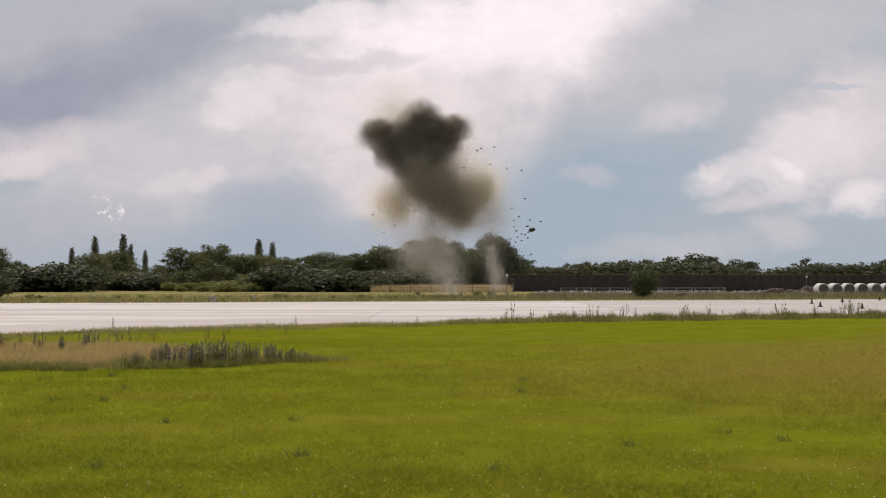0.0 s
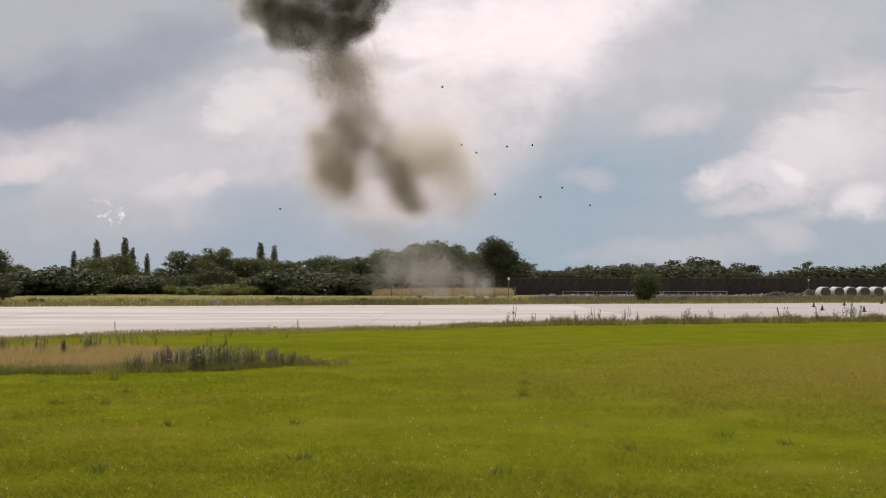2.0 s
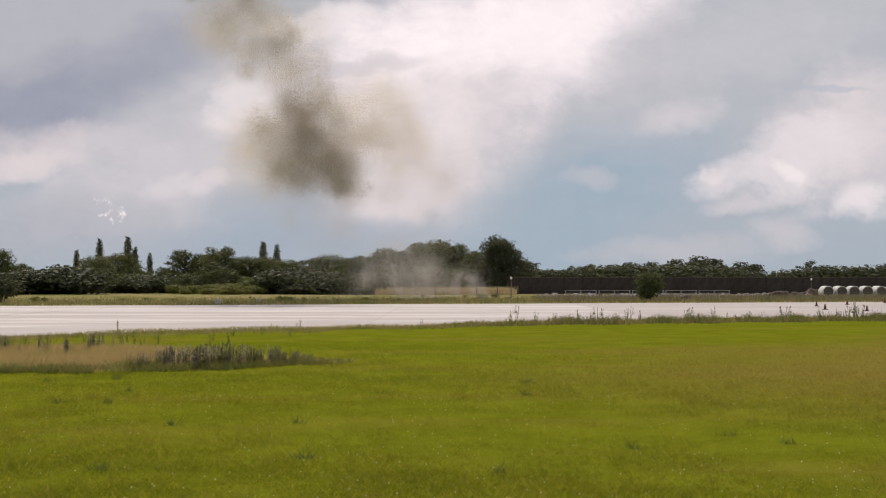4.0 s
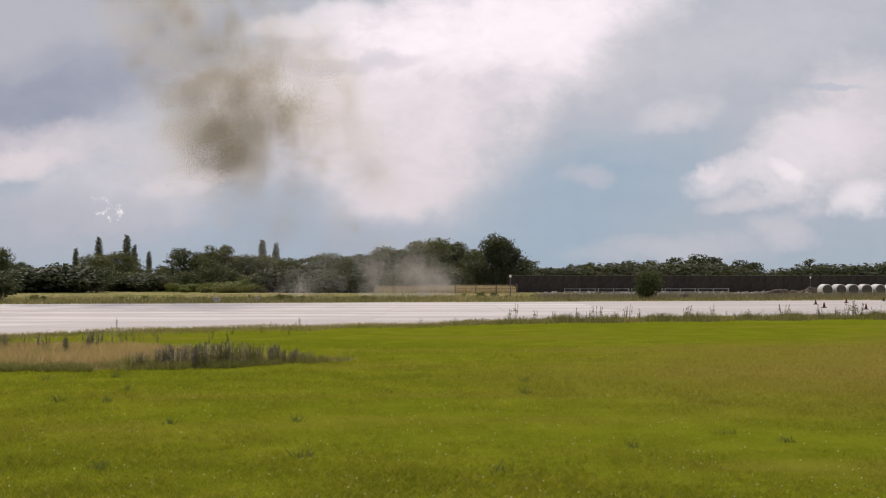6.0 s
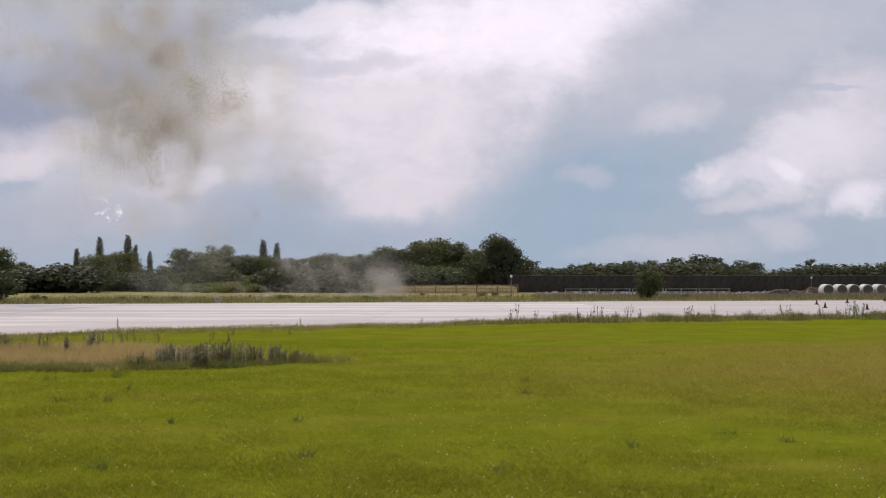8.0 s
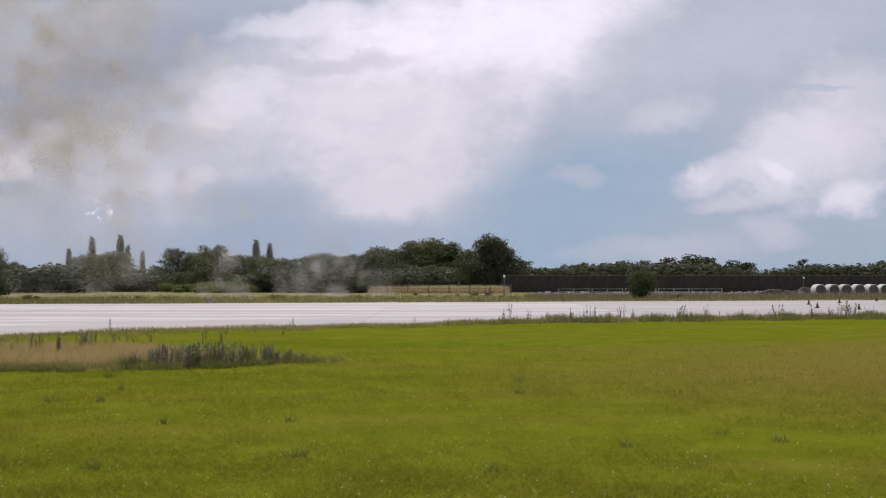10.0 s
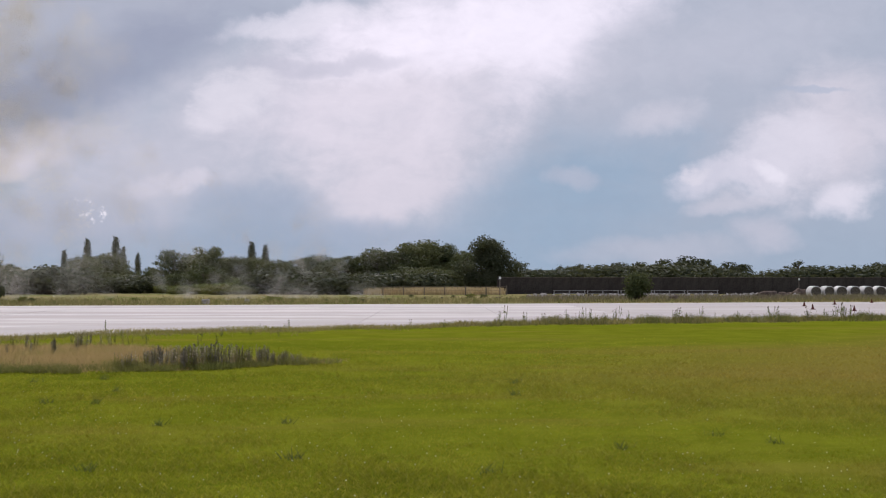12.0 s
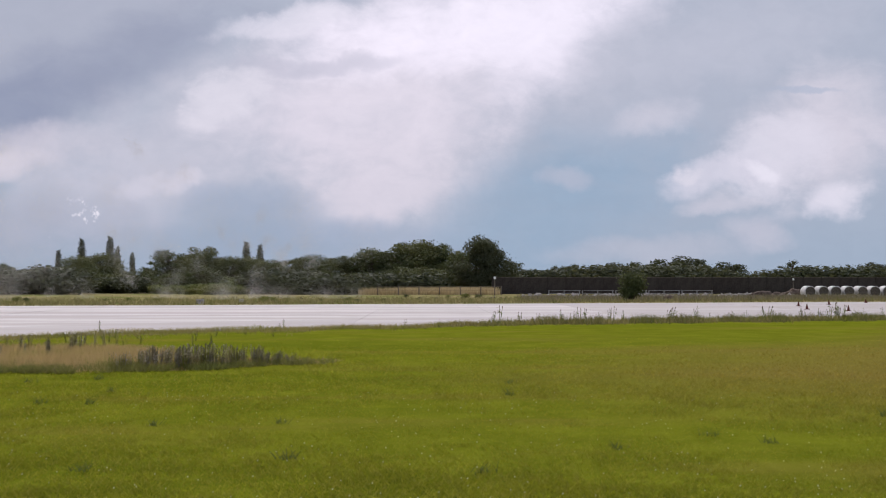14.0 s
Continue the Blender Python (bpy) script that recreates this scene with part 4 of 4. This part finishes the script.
def stream(thing, kind, count, *names):
    """Puffs strung along a chain of drifting bodies, each keeping its place in the chain while that bends, drifts and swells."""
    tracks = [TRACKS[name] for name in names]
    times = [row[0] for row in tracks[0]]
    knots = np.linspace(0, 1, len(tracks)) if len(tracks) > 1 else None
    for i in range(count):
        a, up = i * 2.4, rng.uniform(-1, 1)
        g = np.array([math.sqrt(1 - up * up) * math.cos(a), math.sqrt(1 - up * up) * math.sin(a), up]) * rng.uniform(0.15, 1.0) ** 0.5
        s = (i + rng.random()) / count
        ob = part("puff", PUFFS[kind][int(rng.integers(5))], None, thing)
        turn, spin = rng.uniform(0, 360, 3), rng.uniform(-9, 9, 3)
        if kind in ("grey", "wisp"):
            turn, spin = turn * (0.06, 0.06, 1), spin * (0.2, 0.2, 1)
        path = []
        for t in times:
            spots = np.array([at(track, t) for track in tracks])
            x, z, r = (spots[0] if knots is None else [float(np.interp(s, knots, spots[:, k])) for k in range(3)])
            q = max(0.4 * r, r - GIRTH[kind])
            a = turn + spin * t
            path.append((t, pose(x + g[0] * q, g[1] * q, max(0.3, z + g[2] * q * (0.8 if thing is DUST else 1.0)), *map(float, a))))
        MOVES.append((ob, path))


# bodies of smoke: (seconds, x, height, radius)
TRACKS = {}
TRACKS["head_west"] = [(0, -5.8, 14.9, 3), (0.5, -7.6, 19.7, 3.2), (1, -10.5, 23.2, 3.5), (1.5, -13.9, 25.7, 3.7), (2, -16.9, 27.4, 3.6), (2.5, -19.3, 28, 3.4), (3, -21.6, 29.5, 3.6), (5.5, -32.8, 37.8, 6.6), (8, -46.7, 43.4, 10.4), (14, -79.4, 57, 14.2)]
TRACKS["head_top"] = [(0, -2.7, 16.6, 2.8), (0.5, -6.1, 20.7, 3.2), (1, -8.2, 24.8, 3.5), (1.5, -10.3, 27.6, 4.1), (2, -12.7, 30.2, 4.4), (2.5, -15.9, 32.5, 4.5), (3, -18.8, 35.3, 4.6), (5.5, -26.8, 46.7, 7.1), (8, -40.1, 55.7, 10.4), (14, -68.6, 68.3, 14.2)]
TRACKS["head_east"] = [(0, 0.4, 15.7, 2.6), (0.5, -1.6, 20.2, 2.5), (1, -3.8, 22.9, 2.8), (1.5, -5.8, 25.7, 3.1), (2, -8.1, 28.2, 3.2), (2.5, -11.2, 30.8, 3.4), (3, -14.4, 33.4, 3.5), (5.5, -20.2, 45.1, 7.1), (8, -34.6, 55.7, 10.4), (14, -63.2, 68.3, 14.2)]
TRACKS["throat"] = [(0, -2.5, 13.1, 3), (0.5, -5.1, 16.2, 2.8), (1, -7.1, 20.3, 2.8), (1.5, -9.2, 22.9, 3), (2, -11.9, 25.8, 3.1), (2.5, -14.8, 28, 3.1), (3, -17.7, 30.3, 3.2), (5.5, -27.3, 40, 6), (6.5, -32.4, 44.5, 7.7), (8, -40.1, 51.2, 9.9), (10.5, -48, 54, 13.1), (14, -68.6, 57, 15.3)]
TRACKS["neck_high"] = [(0, -0.8, 10.4, 2.1), (0.5, -3.8, 13.3, 2.9), (1, -7.1, 16.8, 3.3), (1.5, -8.8, 19.4, 3.4), (2, -10.2, 21.7, 3.4), (2.5, -11.9, 23.1, 3.3), (3, -14.1, 24.5, 3.4), (5.5, -22.6, 24.5, 8), (6.5, -28, 25.9, 10), (8, -34.6, 26.2, 12.8), (10.5, -42, 25.6, 16.3), (14, -64.3, 28, 18.5)]
TRACKS["neck_mid"] = [(0, -0.3, 10.7, 2.1), (0.5, -2.5, 13, 2.9), (1, -4.6, 14.6, 3.1), (1.5, -6.8, 16.3, 3.1), (2, -8.6, 18.1, 3.3), (2.5, -10.1, 18.7, 3.1), (3, -11.2, 19.2, 3.1), (5.5, -18.5, 20.1, 6.8), (6.5, -23.6, 22.3, 8.8), (8, -30.2, 22.8, 12), (10.5, -41.4, 25.1, 16.3), (14, -64.3, 28, 18.5)]
TRACKS["neck_low"] = [(0, 0.9, 8.9, 1.8), (0.5, -1.2, 10.5, 2.5), (1, -2.3, 11.3, 2.6), (1.5, -4.4, 12.4, 2.7), (2, -5.4, 13.1, 2.6), (2.5, -7, 13.7, 2.6), (3, -8.5, 13.5, 2.5), (5.5, -18, 15.9, 6.2), (6.5, -21.7, 18.4, 7.6), (8, -26.9, 21.2, 10.4), (10.5, -39.3, 22.8, 15.6), (14, -64.3, 28, 18.5)]
TRACKS["tail"] = [(0, 1.7, 7.6, 0.9), (0.5, 0.2, 7.6, 1.2), (1, -0.8, 7.9, 1.3), (1.5, -2.2, 8.7, 1.3), (2, -2.9, 8.7, 1.2), (2.5, -4.5, 8.8, 1.3), (3, -5.5, 9.3, 1.4), (5.5, -19.1, 12.1, 3.6), (6.5, -22.7, 12.9, 3.5), (8, -28.3, 14.5, 4.1), (10.5, -38.2, 12.9, 11.2), (14, -56.7, 12.5, 15.1)]
TRACKS["leg"] = [(0, -2.1, 11.6, 1.9), (0.5, -7.3, 14.5, 2.5), (1, -8.2, 14.6, 2.6), (1.5, -9.9, 14.9, 2.9), (2, -11.1, 14.9, 3.1), (2.5, -11.8, 15.1, 3.4), (3, -12.8, 15.2, 3.6), (5.5, -20.2, 17.2, 6.8), (6.5, -23.1, 19.5, 8.4), (8, -29.1, 20.1, 10.4), (10.5, -40.9, 20.6, 15.6), (14, -64.3, 28, 18.5)]
TRACKS["leg_tip"] = [(0, -2.4, 11.3, 1.2), (0.5, -6.7, 11.8, 1.3), (1, -7.6, 11.3, 1.4), (1.5, -9.5, 11.6, 1.5), (2, -10, 10.8, 1.3), (2.5, -11.1, 10.9, 1.3), (3, -11.9, 10.7, 1.3), (5.5, -19.9, 13.4, 3.6), (6.5, -22.3, 15.1, 4.3), (8, -28.5, 17.1, 5.1), (10.5, -39.8, 16.2, 11.2), (14, -57.8, 13.6, 15.1)]
TRACKS["skirt_high"] = [(0, 3.9, 10.9, 1.2), (0.5, 3.3, 11.8, 1.6), (1, 3, 12.5, 2), (1.5, 0.8, 13.5, 2.6), (2, -1.6, 15.1, 3.2), (2.5, -2.7, 15.9, 3.4), (3, -4.4, 16.8, 3.6), (5.5, -12.5, 21.5, 5.2), (6.5, -16.5, 22.8, 6.3), (8, -23.1, 22.3, 8.2), (10.5, -36, 23.4, 13.1), (14, -58.9, 24.7, 15.3)]
TRACKS["skirt_low"] = [(0, 3, 9.7, 1.1), (0.5, 2.2, 9.7, 1.5), (1, 1.7, 9.8, 2.1), (1.5, 1.6, 11.3, 2.5), (2, 1.1, 12.6, 3), (2.5, 0.5, 13.2, 3.3), (3, -0.7, 13.7, 3.6), (5.5, -8.1, 15.7, 5.5), (6.5, -12.1, 16.2, 6.8), (8, -17.6, 16.8, 9.3), (10.5, -28.9, 17.9, 14.2), (14, -52.4, 20.8, 16.4)]
TRACKS["skirt_west"] = [(0, -4.9, 8.7, 1.9), (0.5, -7.1, 8.9, 2.3), (1, -7.3, 9.7, 2.5), (1.5, -9, 10.5, 2.6), (2, -10.8, 11.8, 3.1), (2.5, -12.6, 12.4, 3.4), (3, -14.4, 12.6, 3.7), (5.5, -22.9, 15.1, 6), (6.5, -25.3, 14.6, 6.6), (8, -32.4, 13.5, 8.2), (10.5, -40.3, 12.4, 11.5), (14, -56.7, 11.4, 14.2)]
TRACKS["shoulder"] = [(0, 2.5, 14.4, 1), (0.5, -0.3, 15.2, 1.6), (1, -2.1, 17.8, 2.2), (1.5, -3.9, 20, 2.3), (2, -6.8, 22.8, 2.5), (2.5, -9.6, 24.8, 2.7), (3, -11.7, 25.9, 3), (5.5, -15.8, 25.1, 4.9), (6.5, -20.4, 25.6, 6.6), (8, -27.5, 26.2, 8.8), (10.5, -39.3, 26.7, 13.1), (14, -60.5, 29.1, 15.3)]
# pale tan wisps over the head; their colour also stands for its sunlit rim
TRACKS["lit_crown_veil"] = [(0, -4.6, 17.5, 2.3), (0.5, -7.9, 22.5, 2.2), (1, -12.3, 25.8, 2.2), (1.5, -15.1, 28, 2.7), (2, -18.5, 29.2, 3), (2.5, -20.3, 27, 3), (3, -21.5, 26.4, 2.7), (5.5, -26.2, 27.3, 4.9), (6.5, -31.6, 27.5, 6.6), (8, -39, 27.3, 8.8), (10.5, -46.9, 26.7, 12.6), (14, -64.3, 28, 14.2)]
TRACKS["grey_veil"] = [(0, 4.6, 7.6, 1.5), (0.5, 4.3, 7.9, 1.6), (1, 3.9, 8.4, 2), (1.5, 2.5, 9.4, 2.5), (2, 1.4, 10, 3.1), (3, -0.2, 10.7, 4.4), (5.5, -8.1, 12.4, 7.1), (6.5, -12.7, 12.4, 8.2), (8, -19.3, 11.8, 9.9), (10.5, -31.6, 11.3, 13.1), (14, -47, 10.9, 15.3)]
TRACKS["base_veil"] = [(0, -1, 6.7, 1.6), (0.5, -2.1, 6.5, 2), (1, -2.7, 6.8, 2.3), (1.5, -5.2, 7, 2.7), (2, -7.5, 7.7, 3.3), (3, -10.6, 8, 4.4), (5.5, -16.9, 8.5, 5.5), (6.5, -20.9, 8, 5.5), (8, -26.9, 7.4, 6.6), (10.5, -36, 6.9, 9.9), (14, -47, 6.5, 13.1)]
TRACKS["fan_west"] = [(0, -2.7, 4.6, 1.8), (0.5, -3.4, 3.6, 2), (1, -3.8, 3.7, 2.2), (1.5, -4, 3.5, 2.4), (2, -4.1, 3.5, 2.8), (3, -4.8, 3.3, 3.3), (5.5, -9.2, 2.5, 6.9), (6.5, -12.7, 2.3, 8.8), (8, -21.5, 2, 10.7), (10.5, -29.4, 2.2, 16.4), (14, -30.2, 2.7, 17.2)]
TRACKS["fan_east"] = [(0, -0.5, 5.2, 1.5), (0.5, -0.9, 3.9, 1.5), (1, -0.9, 3.7, 1.6), (1.5, -0.7, 3.2, 2.1), (2, -0.9, 3.1, 2.4), (3, -1.8, 2.9, 2.7), (5.5, -5.4, 2.1, 4.7), (6.5, -7.2, 2, 5.7), (8, -13.8, 1.7, 6.9), (10.5, -19.6, 1.8, 12.3), (14, -23.6, 2.4, 14.8)]
TRACKS["fan_low"] = [(0, 0.1, 2.4, 1.3), (0.5, -0.8, 1.8, 1.2), (1, -1, 1.7, 1.4), (1.5, -1.7, 1.5, 1.8), (2, -1.9, 1.5, 2.2), (3, -2.6, 1.7, 2.7), (5.5, -4, 1.4, 3.8), (6.5, -4.5, 1.3, 3.8), (8, -8.3, 1.1, 5), (10.5, -15.2, 1.4, 9.9), (14, -18.7, 1.8, 13.1)]
TRACKS["fan_foot"] = [(0, 0.9, 0.4, 0.7), (0.5, 0.8, 0.5, 0.8), (1, 0.9, 0.7, 1.2), (1.5, 0.8, 0.7, 1.6), (2, 0.7, 0.8, 2.1), (3, -0.2, 0.8, 2.7), (5.5, -1.3, 0.7, 2.8), (6.5, -1.7, 0.8, 2.5), (8, -5.6, 0.8, 2.8), (10.5, -9.7, 0.8, 7.4), (14, -13.3, 1.1, 10.7)]
TRACKS["jet_high"] = [(0, 4.5, 5, 0.7), (0.5, 3.7, 4.8, 1.1), (1, 2.6, 4, 1.2), (1.5, 1.6, 3.4, 1.5), (2, 1.3, 3.2, 1.9), (3, 0.4, 2.9, 2.4), (5.5, -2.7, 2, 3.8), (6.5, -2.6, 2.2, 2.3), (8, -6, 2.1, 2.3), (10.5, -11.9, 2, 9.9), (14, -17.6, 2.4, 13.1)]
TRACKS["jet_mid"] = [(0, 4.9, 2.7, 0.5), (0.5, 4.1, 2.7, 0.8), (1, 3.3, 2, 1), (1.5, 2.9, 1.6, 1.2), (2, 2.8, 1.4, 1.5), (3, 2.3, 1.2, 2.3), (5.5, -0.5, 1.3, 2.5), (6.5, -2.2, 1.4, 1.6), (8, -5.8, 1.3, 1.8), (10.5, -10.3, 1.1, 8.2), (14, -15.4, 1.6, 12.3)]
TRACKS["jet_foot"] = [(0, 5.3, 0.6, 0.5), (0.5, 5.4, 0.7, 0.8), (1, 4.6, 0.8, 1.2), (1.5, 4.2, 0.7, 1.4), (2, 4.3, 0.7, 1.8), (3, 3.7, 0.8, 2.4), (5.5, 0.6, 0.6, 2.8), (6.5, -1.5, 0.6, 2.3), (8, -5.3, 0.6, 2.5), (10.5, -9.7, 0.6, 8.2), (14, -14.4, 1, 11.5)]
stream(PLUME, "soot", 16, "head_west")
stream(PLUME, "soot", 16, "head_top")
stream(PLUME, "soot", 15, "head_east")
stream(PLUME, "soot", 15, "head_west", "throat")
stream(PLUME, "soot", 13, "head_top", "throat")
stream(PLUME, "soot", 16, "head_east", "throat")
stream(PLUME, "soot", 10, "head_top", "head_east")
stream(PLUME, "neck", 84, "throat", "neck_high", "neck_mid", "neck_low", "tail")
stream(PLUME, "neck", 14, "neck_low", "tail")
stream(PLUME, "neck", 46, "neck_mid", "leg", "leg_tip")
stream(PLUME, "haze", 32, "throat", "neck_high", "neck_mid", "neck_low", "tail")
stream(PLUME, "haze", 14, "neck_mid", "leg", "leg_tip")
stream(PLUME, "tan", 36, "skirt_high", "skirt_low")
stream(PLUME, "tan", 34, "skirt_high", "neck_low")
stream(PLUME, "veil", 12, "skirt_high", "skirt_low")
stream(PLUME, "tan", 24, "skirt_west")
stream(PLUME, "tan", 24, "skirt_west", "leg")
stream(PLUME, "veil", 7, "skirt_west")
stream(PLUME, "tan", 26, "shoulder", "neck_high")
stream(PLUME, "tan", 20, "lit_crown_veil")
stream(PLUME, "veil", 10, "lit_crown_veil", "neck_high")
stream(PLUME, "grey", 9, "grey_veil")
stream(PLUME, "grey", 9, "base_veil")
stream(DUST, "grey", 8, "fan_west")
stream(DUST, "grey", 9, "fan_east", "fan_low", "fan_foot")
stream(DUST, "wisp", 14, "fan_west", "fan_east", "fan_low")
stream(DUST, "wisp", 8, "fan_east", "fan_low", "fan_foot")
stream(DUST, "wisp", 14, "jet_high", "jet_mid", "jet_foot")


def clod_mesh(seed, size):
    bm = bmesh.new()
    bmesh.ops.create_icosphere(bm, subdivisions=2, radius=size)
    for v in bm.verts:
        v.co *= 1 + 0.5 * noise.noise(v.co / size * 1.3 + Vector((seed * 5.1, 0, 0)))
        v.co.z *= 0.6
    return mesh_of("clod", bm, M_CLOD)


CLODS = [clod_mesh(i, 0.105) for i in range(4)]
BIG_CLOD = clod_mesh(9, 0.34)


def fling(x, z, vx, vz, mesh=None, spin=160):
    """A clod thrown from (x, z) with its speed at the start; it falls, lands and lies."""
    i = len(MOVES)
    ob = part("clod_of_earth", mesh or CLODS[i % 4], None)
    tagged(ob, "dark clod of earth flung up by the blast", "clod", "flung clods")
    depth = BLAST_Y + float(rng.uniform(-2, 2))
    rest = 0.08
    land = (vz + math.sqrt(max(0.0, vz * vz + 2 * 9.81 * (z - rest)))) / 9.81
    path, t = [], 0.0
    while t < land:
        path.append((t, pose(x + vx * t, depth, z + vz * t - 4.905 * t * t, spin * t, 0.4 * spin * t, 30)))
        t = round(t + 0.2, 2)
    last = path[-1][0]
    path.append((round(max(land, last + 0.1), 2), pose(x + vx * land, depth, rest, spin * last, 0.4 * spin * last, 30)))
    path.append((14.0, pose(x + vx * land, depth, rest, spin * last, 0.4 * spin * last, 30)))
    MOVES.append((ob, path))


fling(8.8, 6.5, 4.35, 2.90, BIG_CLOD, 120)
fling(7.7, 12.3, 3.26, 8.26)
fling(5.0, 14.5, 1.77, 10.08)
fling(4.6, 12.8, 0.74, 10.85)
fling(3.7, 14.3, -1.04, 10.15)
fling(8.0, 9.5, 3.59, 6.14)
fling(6.6, 8.4, 2.31, 10.96)
fling(6.2, 12.4, 1.55, 8.58)
fling(9.4, 7.2, 1.99, 6.21)
fling(3.3, 14.0, -0.13, 9.86)
fling(2.0, 12.3, 1.40, 8.69)
fling(-5.8, 6.2, -7.25, 2.35)
fling(-4.6, 6.8, -3.52, 7.82)
fling(-6.8, 7.9, -4.62, 10.26)
fling(8.3, 6.2, -0.90, 9.28)
fling(7.2, 5.7, 3.04, 6.87)
fling(0.9, 15.0, -0.57, 12.56)
for i in range(16):
    fling(float(rng.uniform(6.6, 8.6)), float(rng.uniform(3.8, 7.8)), float(rng.uniform(1.0, 4.5)), float(rng.uniform(-1.0, 4.5)))


def motions():
    walk(BACKDROP, [(0.0, pose(0, 4000, EYE)), (14.0, pose(-42, 4000, EYE))])
    for ob, path in MOVES:
        walk(ob, path)


motions()
